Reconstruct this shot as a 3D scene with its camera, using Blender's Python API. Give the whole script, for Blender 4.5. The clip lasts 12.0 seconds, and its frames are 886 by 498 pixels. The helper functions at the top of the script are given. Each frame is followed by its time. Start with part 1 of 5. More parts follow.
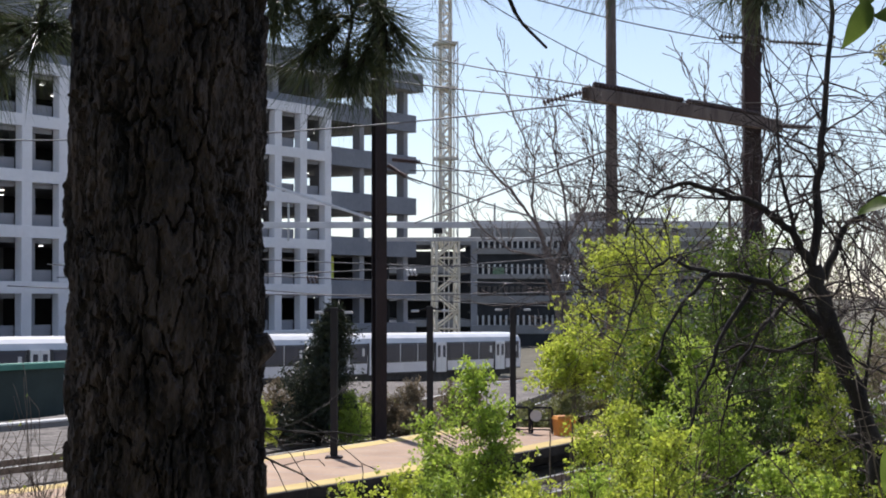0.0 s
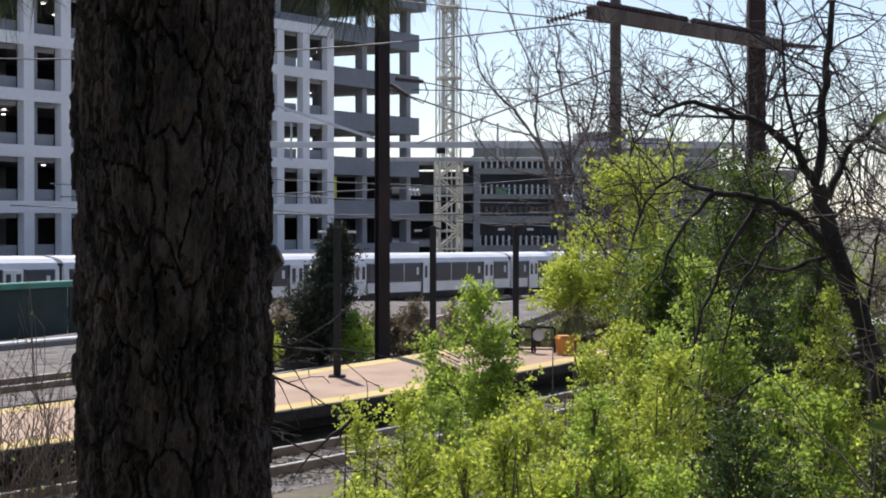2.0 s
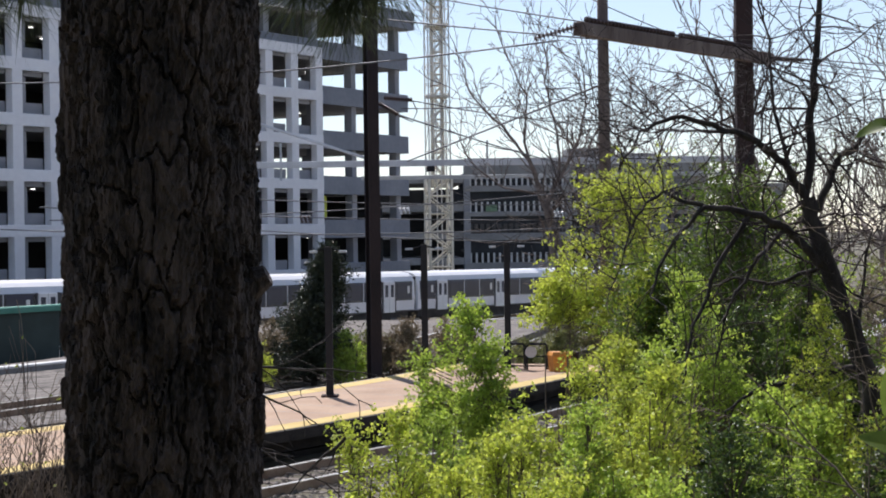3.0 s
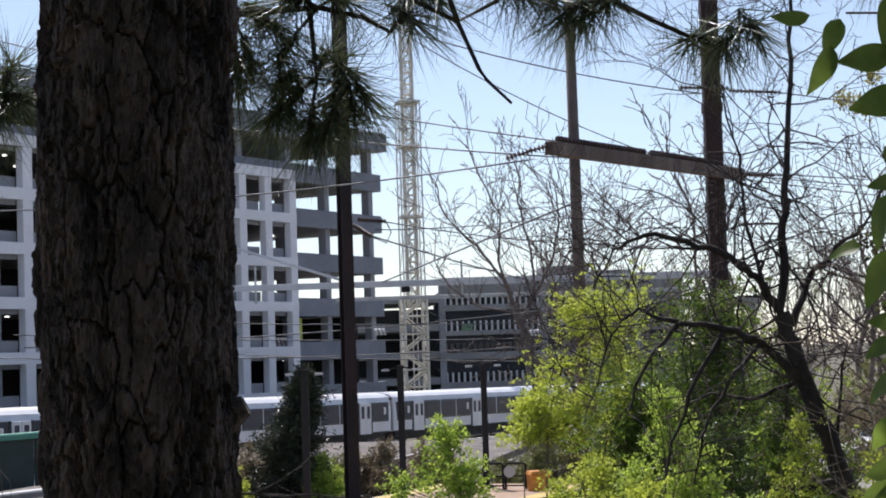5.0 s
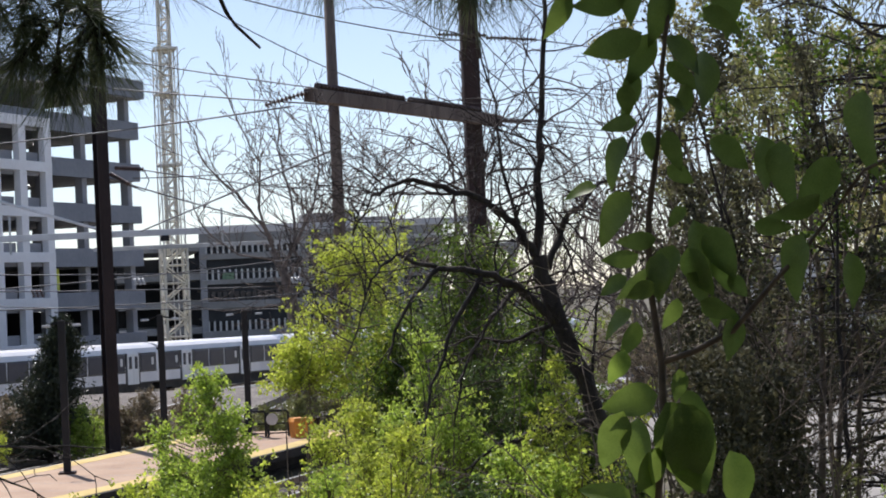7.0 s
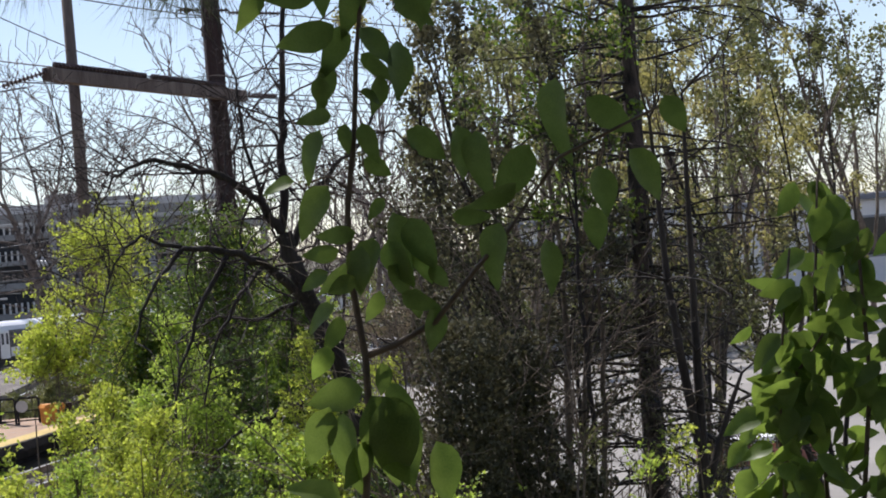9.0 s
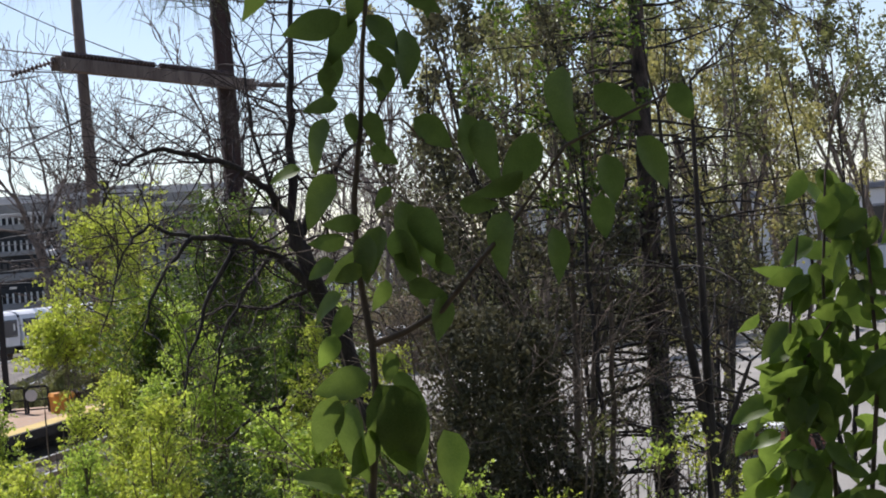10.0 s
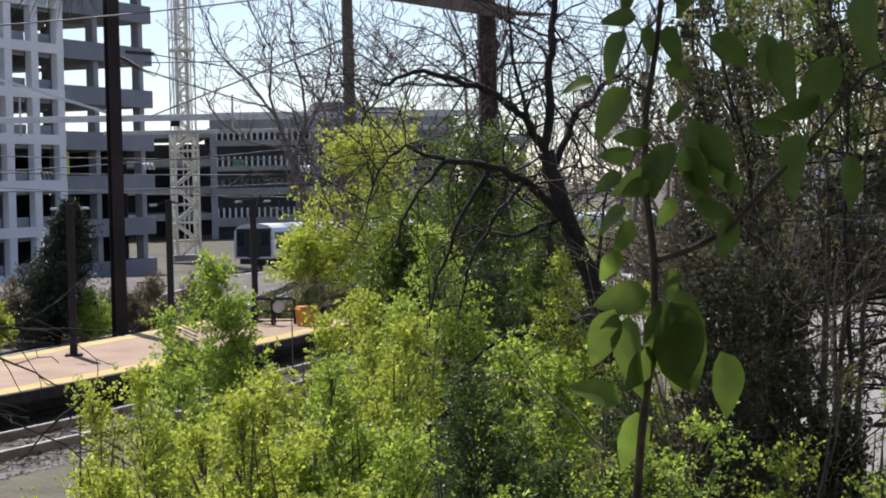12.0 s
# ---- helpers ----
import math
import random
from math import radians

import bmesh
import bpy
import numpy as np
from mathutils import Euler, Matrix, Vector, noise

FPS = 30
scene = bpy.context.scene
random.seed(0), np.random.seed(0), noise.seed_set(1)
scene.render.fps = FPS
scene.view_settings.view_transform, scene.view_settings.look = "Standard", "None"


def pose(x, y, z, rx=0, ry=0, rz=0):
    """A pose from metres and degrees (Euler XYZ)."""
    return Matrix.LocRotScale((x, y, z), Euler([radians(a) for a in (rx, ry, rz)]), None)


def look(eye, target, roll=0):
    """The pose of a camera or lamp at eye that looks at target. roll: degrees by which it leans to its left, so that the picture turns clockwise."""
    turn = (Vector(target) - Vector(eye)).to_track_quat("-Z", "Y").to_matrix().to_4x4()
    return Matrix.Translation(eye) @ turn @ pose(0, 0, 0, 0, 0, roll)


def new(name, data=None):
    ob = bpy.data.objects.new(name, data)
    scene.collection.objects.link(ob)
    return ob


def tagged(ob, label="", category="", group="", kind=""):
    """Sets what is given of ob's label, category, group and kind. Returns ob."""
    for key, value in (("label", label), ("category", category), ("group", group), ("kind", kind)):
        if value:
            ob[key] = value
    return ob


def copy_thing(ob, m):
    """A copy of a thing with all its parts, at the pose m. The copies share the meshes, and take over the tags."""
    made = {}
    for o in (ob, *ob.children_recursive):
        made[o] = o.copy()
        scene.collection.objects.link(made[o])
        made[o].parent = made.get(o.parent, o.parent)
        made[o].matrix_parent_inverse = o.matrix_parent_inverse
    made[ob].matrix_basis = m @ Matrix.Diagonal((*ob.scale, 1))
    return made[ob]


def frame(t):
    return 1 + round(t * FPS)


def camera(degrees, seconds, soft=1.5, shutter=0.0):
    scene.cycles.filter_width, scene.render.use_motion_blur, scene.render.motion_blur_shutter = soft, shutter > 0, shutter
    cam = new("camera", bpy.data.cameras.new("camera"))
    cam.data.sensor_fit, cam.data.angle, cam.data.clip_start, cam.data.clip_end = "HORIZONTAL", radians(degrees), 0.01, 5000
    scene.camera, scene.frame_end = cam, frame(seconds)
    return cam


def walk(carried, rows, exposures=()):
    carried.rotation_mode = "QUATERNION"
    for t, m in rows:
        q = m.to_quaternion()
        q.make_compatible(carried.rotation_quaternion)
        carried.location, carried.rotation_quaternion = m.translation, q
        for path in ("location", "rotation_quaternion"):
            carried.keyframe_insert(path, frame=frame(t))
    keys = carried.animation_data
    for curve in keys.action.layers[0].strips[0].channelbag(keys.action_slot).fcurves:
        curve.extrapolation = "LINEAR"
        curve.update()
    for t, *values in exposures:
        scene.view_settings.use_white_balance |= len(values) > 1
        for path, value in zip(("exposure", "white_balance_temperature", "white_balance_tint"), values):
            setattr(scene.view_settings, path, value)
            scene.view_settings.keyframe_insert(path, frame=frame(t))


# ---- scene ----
cam = camera(26.74, 12.0, soft=1.9)
EYE = 3.74
PATH = [  # seconds, x, y, z from the standing point, yaw, pitch, roll in degrees
    (0, 0.0073, -0.0041, 0.0161, 0.011, 1.452, -0.037),
    (0.5, -0.0035, 0.0034, 0.0083, 0.273, 1.067, 0.133),
    (1, -0.0122, -0.0006, 0.0081, 0.237, 0.698, -0.074),
    (1.5, -0.005, 0.0079, 0.0034, 0.164, -0.315, -0.135),
    (2, -0.0044, 0.0099, 0.0008, -0.07, -0.997, 0.04),
    (2.5, -0.0004, 0, -0.0002, -0, -0.972, 0),
    (3, 0.0011, 0.0115, 0.0016, 0.207, -0.446, -0.79),
    (3.5, 0.0033, -0.0148, 0.0184, 0.138, 1.832, -1.775),
    (3.7, -0.0019, -0.0044, 0.0223, 0.164, 2.942, -1.7),
    (5.5, -0.0004, 0.0063, 0.014, 2.394, 3.307, -2.22),
    (6, 0.0204, 0.0168, 0.0381, 5.097, 3.405, -3.06),
    (6.5, 0.0284, 0.0074, 0.0355, 7.39, 2.848, -2.886),
    (7, 0.0241, -0.0285, 0.0056, 8.311, 1.303, -2.718),
    (7.5, 0.0942, 0.0122, 0.0349, 11.81, 0.507, -4.365),
    (7.7, 0.1, 0.0045, 0.0443, 13.211, 0.477, -4.858),
    (9.3, 0.116, -0.0162, 0.0331, 15.88, -0.144, -4.718),
    (9.5, 0.1154, -0.0145, 0.0312, 15.835, -0.204, -4.626),
    (10, 0.1188, -0.0119, 0.0359, 15.514, -0.359, -4.842),
    (10.5, 0.1099, -0.005, 0.0278, 14.865, -0.474, -4.349),
    (11, 0.0855, 0.0022, 0.0229, 12.833, -0.637, -2.992),
    (11.5, 0.069, 0.0015, 0.0212, 10.227, -0.97, -2.047),
    (12, 0.0561, 0.0015, 0.0049, 7.897, -1.996, -1.299),
]
walk(cam, [(t, pose(x, y, EYE + z, 90 + p, 0, -a) @ pose(0, 0, 0, 0, 0, r)) for t, x, y, z, a, p, r in PATH])
SHOOTS = ((0.854, 2.798, 3.744), (0.968, 3.078, 3.752))  # places of the two near shoots

# ---- light ----
SUN_AZ, SUN_EL = radians(-16), radians(56)   # from the view's forward axis, to the left; height
to_sun = Vector((math.sin(SUN_AZ) * math.cos(SUN_EL), math.cos(SUN_AZ) * math.cos(SUN_EL), math.sin(SUN_EL)))
world = bpy.data.worlds.new("sky")
scene.world = world
world.use_nodes = True
wn = world.node_tree
sky = wn.nodes.new("ShaderNodeTexSky")
sky.sky_type, sky.sun_disc = "NISHITA", False
sky.sun_elevation, sky.sun_rotation = SUN_EL, SUN_AZ
sky.air_density, sky.dust_density, sky.ozone_density = 1.0, 0.1, 1.9
sky.altitude = 600
haze = wn.nodes.new("ShaderNodeHueSaturation")   # spring haze: a paler, more neutral sky
haze.inputs["Saturation"].default_value = 0.8
wn.links.new(sky.outputs[0], haze.inputs["Color"])
wn.links.new(haze.outputs[0], wn.nodes["Background"].inputs[0])
wn.nodes["Background"].inputs[1].default_value = 0.1
sun_data = bpy.data.lights.new("sun", "SUN")
sun_data.energy, sun_data.angle, sun_data.color = 4.6, radians(0.55), (1.0, 0.96, 0.89)
sun = new("sun", sun_data)
sun.matrix_world = look((0, 0, 60), Vector((0, 0, 60)) - to_sun)
scene.view_settings.exposure = 0.35
scene.view_settings.use_white_balance = True
scene.view_settings.white_balance_temperature, scene.view_settings.white_balance_tint = 6270, 16


# ---- materials ----
def material(name, dark, light, scale=4.0, rough=0.8, metal=0.0, bump=0.0, fine=40.0, stretch=(1, 1, 1), island=0.0, each=0.0):
    """Two-scale noise between two base colours, with a fine bump. island / each: spread of brightness by mesh island / by object."""
    m = bpy.data.materials.new(name)
    m.use_nodes = True
    nt = m.node_tree
    n, l = nt.nodes, nt.links
    b = n["Principled BSDF"]
    b.inputs["Roughness"].default_value, b.inputs["Metallic"].default_value = rough, metal
    tc, mp = n.new("ShaderNodeTexCoord"), n.new("ShaderNodeMapping")
    mp.inputs["Scale"].default_value = stretch
    l.new(tc.outputs["Object"], mp.inputs[0])
    a, c = n.new("ShaderNodeTexNoise"), n.new("ShaderNodeTexNoise")
    a.inputs["Scale"].default_value, a.inputs["Detail"].default_value = scale, 5
    c.inputs["Scale"].default_value, c.inputs["Detail"].default_value = fine, 3
    l.new(mp.outputs[0], a.inputs["Vector"]), l.new(mp.outputs[0], c.inputs["Vector"])
    mx = n.new("ShaderNodeMath")
    mx.operation = "MULTIPLY_ADD"
    l.new(c.outputs[0], mx.inputs[0])
    mx.inputs[1].default_value = 0.5
    l.new(a.outputs[0], mx.inputs[2])
    ramp = n.new("ShaderNodeValToRGB")
    ramp.color_ramp.elements[0].position, ramp.color_ramp.elements[1].position = 0.55, 0.95
    ramp.color_ramp.elements[0].color, ramp.color_ramp.elements[1].color = (*dark, 1), (*light, 1)
    l.new(mx.outputs[0], ramp.inputs[0])
    out = ramp.outputs[0]
    for spread, node, socket in ((island, "ShaderNodeNewGeometry", "Random Per Island"), (each, "ShaderNodeObjectInfo", "Random")):
        if spread:
            g, hv, mr = n.new(node), n.new("ShaderNodeHueSaturation"), n.new("ShaderNodeMapRange")
            mr.inputs["To Min"].default_value, mr.inputs["To Max"].default_value = 1 - spread, 1 + spread
            l.new(g.outputs[socket], mr.inputs[0]), l.new(mr.outputs[0], hv.inputs["Value"]), l.new(out, hv.inputs["Color"])
            out = hv.outputs[0]
    l.new(out, b.inputs["Base Color"])
    if bump:
        bp = n.new("ShaderNodeBump")
        bp.inputs["Strength"].default_value, bp.inputs["Distance"].default_value = bump, 0.02
        l.new(mx.outputs[0], bp.inputs["Height"]), l.new(bp.outputs[0], b.inputs["Normal"])
    return m


def leaf_material(name, dark, light, glow, share=0.5, rough=0.45, scale=6.0, island=0.35):
    """Foliage: a glossy skin mixed with light that shines through the blade."""
    m = material(name, dark, light, scale, rough, island=island)
    nt = m.node_tree
    n, l = nt.nodes, nt.links
    b, o = n["Principled BSDF"], n["Material Output"]
    tr, mix = n.new("ShaderNodeBsdfTranslucent"), n.new("ShaderNodeMixShader")
    src = b.inputs["Base Color"].links[0].from_socket
    hv = n.new("ShaderNodeHueSaturation")
    hv.inputs["Value"].default_value, hv.inputs["Hue"].default_value, hv.inputs["Saturation"].default_value = glow, 0.488, 1.06
    l.new(src, hv.inputs["Color"]), l.new(hv.outputs[0], tr.inputs[0])
    mix.inputs[0].default_value = share
    l.new(b.outputs[0], mix.inputs[1]), l.new(tr.outputs[0], mix.inputs[2]), l.new(mix.outputs[0], o.inputs[0])
    return m


def glass_material(name, color, rough=0.05):
    m = material(name, color, [c * 1.3 for c in color], 1.0, rough)
    m.node_tree.nodes["Principled BSDF"].inputs["IOR"].default_value = 1.5
    return m


def glow_material(name, color, strength):
    m = bpy.data.materials.new(name)
    m.use_nodes = True
    b = m.node_tree.nodes["Principled BSDF"]
    b.inputs["Emission Color"].default_value, b.inputs["Emission Strength"].default_value = (*color, 1), strength
    return m


M = {
    "soil": material("soil", (0.05, 0.045, 0.03), (0.16, 0.14, 0.09), 0.5, 0.95, bump=0.6, fine=9),
    "ballast": material("ballast", (0.055, 0.048, 0.043), (0.24, 0.215, 0.19), 2.5, 0.95, bump=1.0, fine=11),
    "asphalt": material("asphalt", (0.20, 0.188, 0.168), (0.30, 0.283, 0.255), 0.4, 0.9, bump=0.3, fine=30),
    "bark": material("bark", (0.011, 0.009, 0.008), (0.128, 0.095, 0.082), 16, 0.9, bump=1.0, fine=130, stretch=(1, 1, 0.4)),
    "dark_bark": material("dark_bark", (0.018, 0.014, 0.012), (0.06, 0.048, 0.04), 7, 0.9, bump=0.6, fine=50, stretch=(1, 1, 0.3)),
    "grey_bark": material("grey_bark", (0.10, 0.078, 0.068), (0.25, 0.205, 0.18), 5, 0.9, bump=0.4),
    "twig": material("twig", (0.10, 0.075, 0.055), (0.22, 0.17, 0.13), 5, 0.9),
    "twig_red": material("twig_red", (0.02, 0.0135, 0.0115), (0.06, 0.041, 0.035), 6, 0.85),
    "brown_stem": material("brown_stem", (0.06, 0.04, 0.025), (0.15, 0.10, 0.06), 30, 0.7),
    "leaf_yellow": leaf_material("leaf_yellow", (0.24, 0.31, 0.045), (0.47, 0.53, 0.11), 1.58, 0.5),
    "leaf_green": leaf_material("leaf_green", (0.17, 0.26, 0.045), (0.36, 0.46, 0.095), 1.65, 0.52),
    "leaf_mid": leaf_material("leaf_mid", (0.045, 0.085, 0.014), (0.14, 0.21, 0.036), 1.45, 0.46),
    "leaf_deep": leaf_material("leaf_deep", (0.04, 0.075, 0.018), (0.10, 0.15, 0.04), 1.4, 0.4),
    "leaf_olive": leaf_material("leaf_olive", (0.10, 0.12, 0.04), (0.22, 0.23, 0.09), 1.4, 0.4),
    "leaf_gold": leaf_material("leaf_gold", (0.20, 0.20, 0.065), (0.36, 0.34, 0.13), 1.5, 0.45),
    "leaf_brown": leaf_material("leaf_brown", (0.15, 0.125, 0.075), (0.32, 0.26, 0.165), 1.0, 0.25),
    "leaf_conifer": leaf_material("leaf_conifer", (0.016, 0.027, 0.014), (0.05, 0.062, 0.03), 1.0, 0.2),
    "leaf_vine": leaf_material("leaf_vine", (0.045, 0.046, 0.025), (0.13, 0.124, 0.066), 1.3, 0.25, 0.85),
    "blade": leaf_material("blade", (0.062, 0.098, 0.02), (0.098, 0.145, 0.034), 1.75, 0.45, 0.5, 2.5),
    "blade_light": leaf_material("blade_light", (0.088, 0.145, 0.028), (0.145, 0.215, 0.045), 1.65, 0.48, 0.45, 2.5),
    "needle": leaf_material("needle", (0.035, 0.05, 0.022), (0.115, 0.14, 0.065), 1.3, 0.25, 0.4, 8),
    "white_wall": material("white_wall", (0.78, 0.77, 0.78), (0.87, 0.86, 0.87), 0.25, 0.8, bump=0.05, fine=3),
    "grey_wall": material("grey_wall", (0.19, 0.20, 0.23), (0.26, 0.27, 0.30), 0.3, 0.8, bump=0.05, fine=3),
    "grey_column": material("grey_column", (0.26, 0.26, 0.28), (0.36, 0.36, 0.37), 0.5, 0.85),
    "concrete": material("concrete", (0.24, 0.235, 0.23), (0.36, 0.35, 0.34), 0.4, 0.9, bump=0.15, fine=5),
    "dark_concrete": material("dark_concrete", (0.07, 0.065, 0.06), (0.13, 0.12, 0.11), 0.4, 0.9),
    "fin": material("fin", (0.62, 0.62, 0.60), (0.75, 0.75, 0.73), 0.5, 0.7),
    # near-black tone that carries the shade inside the garage and the deck
    "inner_shade": material("inner_shade", (0.02, 0.022, 0.025), (0.05, 0.052, 0.055), 0.5, 0.9),
    "glass": glass_material("glass", (0.016, 0.019, 0.026), 0.12),
    "train_glass": glass_material("train_glass", (0.055, 0.057, 0.075), 0.16),
    "band": material("band", (0.02, 0.02, 0.025), (0.04, 0.04, 0.046), 2, 0.4),
    # dark brown of the kerb, and the shade painted below the platform
    "kerb_and_shade": material("kerb_and_shade", (0.012, 0.010, 0.009), (0.045, 0.036, 0.03), 2, 0.9, bump=0.5, fine=14, stretch=(1, 1, 3)),
    "pale_steel": material("pale_steel", (0.60, 0.61, 0.63), (0.74, 0.75, 0.77), 2, 0.55),
    "netting": material("netting", (0.14, 0.24, 0.15), (0.24, 0.34, 0.22), 3, 0.8),
    "yellow_sheet": material("yellow_sheet", (0.55, 0.60, 0.05), (0.68, 0.72, 0.10), 2, 0.6),
    "paving": material("paving", (0.33, 0.215, 0.14), (0.44, 0.31, 0.21), 0.6, 0.85, bump=0.1, fine=12),
    "yellow_paint": material("yellow_paint", (0.46, 0.32, 0.07), (0.58, 0.43, 0.14), 1.2, 0.7, bump=0.2, fine=30),
    "rail": material("rail", (0.20, 0.13, 0.09), (0.36, 0.28, 0.22), 2, 0.5, 0.6),
    "rail_top": material("rail_top", (0.55, 0.53, 0.5), (0.75, 0.73, 0.7), 2, 0.35, 0.7),
    "sleeper": material("sleeper", (0.10, 0.08, 0.065), (0.22, 0.19, 0.16), 3, 0.9, each=0.25),
    "black_steel": material("black_steel", (0.006, 0.006, 0.008), (0.016, 0.016, 0.019), 3, 0.75),
    "rust_steel": material("rust_steel", (0.02, 0.011, 0.0105), (0.052, 0.028, 0.025), 1.6, 0.8, 0.2, bump=0.3, fine=18, stretch=(1, 1, 0.3)),
    "dark_rust": material("dark_rust", (0.013, 0.009, 0.011), (0.036, 0.024, 0.025), 1.6, 0.8, 0.2, bump=0.3, fine=18, stretch=(1, 1, 0.3)),
    "pole_wood": material("pole_wood", (0.085, 0.06, 0.05), (0.18, 0.14, 0.118), 2, 0.9, bump=0.4, fine=25, stretch=(1, 1, 0.15)),
    "galvanised": material("galvanised", (0.42, 0.43, 0.45), (0.58, 0.59, 0.60), 2, 0.5, 0.5),
    "cable": material("cable", (0.10, 0.10, 0.105), (0.2, 0.2, 0.21), 2, 0.6, 0.3),
    "insulator": material("insulator", (0.04, 0.025, 0.022), (0.10, 0.06, 0.05), 6, 0.3),
    "insulator_pale": material("insulator_pale", (0.55, 0.56, 0.58), (0.7, 0.7, 0.72), 6, 0.3),
    "crane_paint": material("crane_paint", (0.62, 0.57, 0.46), (0.80, 0.76, 0.66), 1, 0.6),
    "crane_pale": material("crane_pale", (0.62, 0.60, 0.56), (0.78, 0.76, 0.72), 1, 0.6),
    "train_white": material("train_white", (0.68, 0.69, 0.71), (0.80, 0.80, 0.81), 0.6, 0.35, 0.1),
    "train_steel": material("train_steel", (0.68, 0.68, 0.72), (0.80, 0.80, 0.83), 0.8, 0.35, 0.15),
    "train_under": material("train_under", (0.025, 0.025, 0.028), (0.07, 0.065, 0.06), 2, 0.8),
    "orange": material("orange", (0.55, 0.20, 0.025), (0.72, 0.32, 0.06), 3, 0.6),
    "green_sheet": material("green_sheet", (0.010, 0.028, 0.026), (0.025, 0.05, 0.046), 1, 0.6),
    "green_cap": material("green_cap", (0.05, 0.20, 0.15), (0.10, 0.30, 0.23), 1, 0.6),
    "car_paint": material("car_paint", (0.62, 0.62, 0.62), (0.72, 0.72, 0.72), 1, 0.3),
    "car_red": material("car_red", (0.36, 0.12, 0.08), (0.5, 0.2, 0.14), 1, 0.35),
    "lamp_glow": glow_material("lamp_glow", (1, 0.97, 0.9), 2.2),
}


# ---- mesh helpers ----
class Geo:
    def __init__(self):
        self.v, self.f = [], []

    def box(self, x0, y0, z0, x1, y1, z1, m=None, taper=0.0):
        k = len(self.v)
        t = taper
        p = [(x0, y0, z0), (x1, y0, z0), (x1, y1, z0), (x0, y1, z0), (x0 + t, y0 + t, z1), (x1 - t, y0 + t, z1), (x1 - t, y1 - t, z1), (x0 + t, y1 - t, z1)]
        self.v += [tuple(m @ Vector(q)) for q in p] if m else p
        self.f += [tuple(k + i for i in q) for q in ((3, 2, 1, 0), (4, 5, 6, 7), (0, 1, 5, 4), (1, 2, 6, 5), (2, 3, 7, 6), (3, 0, 4, 7))]
        return self

    def bevelled(self, x0, y0, z0, x1, y1, z1, b, m=None):
        """A box whose upright edges and upper rim are chamfered by b."""
        k = len(self.v)
        ring = lambda a, z: [(x0 + b, y0 + a, z), (x1 - b, y0 + a, z), (x1 - a, y0 + b, z), (x1 - a, y1 - b, z), (x1 - b, y1 - a, z), (x0 + b, y1 - a, z), (x0 + a, y1 - b, z), (x0 + a, y0 + b, z)]
        p = ring(0, z0) + ring(0, z1 - b) + ring(b * 0.8, z1)
        self.v += [tuple(m @ Vector(q)) for q in p] if m else p
        for j in (0, 8):
            self.f += [(k + j + i, k + j + (i + 1) % 8, k + j + 8 + (i + 1) % 8, k + j + 8 + i) for i in range(8)]
        self.f += [tuple(k + 16 + i for i in range(8)), tuple(k + 7 - i for i in range(8))]
        return self

    def tube(self, pts, rad, seg=6, cap=True):
        pts = [Vector(p) for p in pts]
        if not hasattr(rad, "__len__"):
            rad = [rad] * len(pts)
        k, n = len(self.v), len(pts)
        for i, p in enumerate(pts):
            d = (pts[min(i + 1, n - 1)] - pts[max(i - 1, 0)]).normalized()
            a = d.cross(Vector((0.31, 0.95, 0.1)) if abs(d.z) > 0.8 else Vector((0, 0, 1))).normalized()
            b = d.cross(a)
            for j in range(seg):
                w = 2 * math.pi * j / seg
                self.v.append(tuple(p + (a * math.cos(w) + b * math.sin(w)) * rad[i]))
        for i in range(n - 1):
            for j in range(seg):
                c, e = k + i * seg + j, k + i * seg + (j + 1) % seg
                self.f.append((c, e, e + seg, c + seg))
        if cap:
            self.f.append(tuple(k + seg - 1 - j for j in range(seg)))
            self.f.append(tuple(k + (n - 1) * seg + j for j in range(seg)))
        return self

    def quad(self, *p):
        k = len(self.v)
        self.v += [tuple(q) for q in p]
        self.f.append(tuple(range(k, k + len(p))))
        return self

    def mesh(self, name, mat, smooth=False):
        me = bpy.data.meshes.new(name)
        me.from_pydata(self.v, [], self.f)
        me.materials.append(mat)
        if smooth:
            me.polygons.foreach_set("use_smooth", [True] * len(me.polygons))
        me.update()
        return me


def part(name, geo, mat, parent=None, label="", m=None, smooth=False):
    """One mesh object, under a thing or a part; geo may be a Geo or a mesh that is shared."""
    ob = new(name, geo.mesh(name, M[mat], smooth) if isinstance(geo, Geo) else geo)
    ob.parent = parent
    if m is not None:
        ob.matrix_basis = m
    return tagged(ob, label)


def thing(name, label, category, m=None, group="", kind=""):
    ob = new(name)
    ob.empty_display_size = 0.2
    if m is not None:
        ob.matrix_basis = m
    return tagged(ob, label, category, group, kind)


def setting(name, geo, mat, label, category, smooth=False, kind="structure"):
    return tagged(part(name, geo, mat, smooth=smooth), label, category, "", kind)


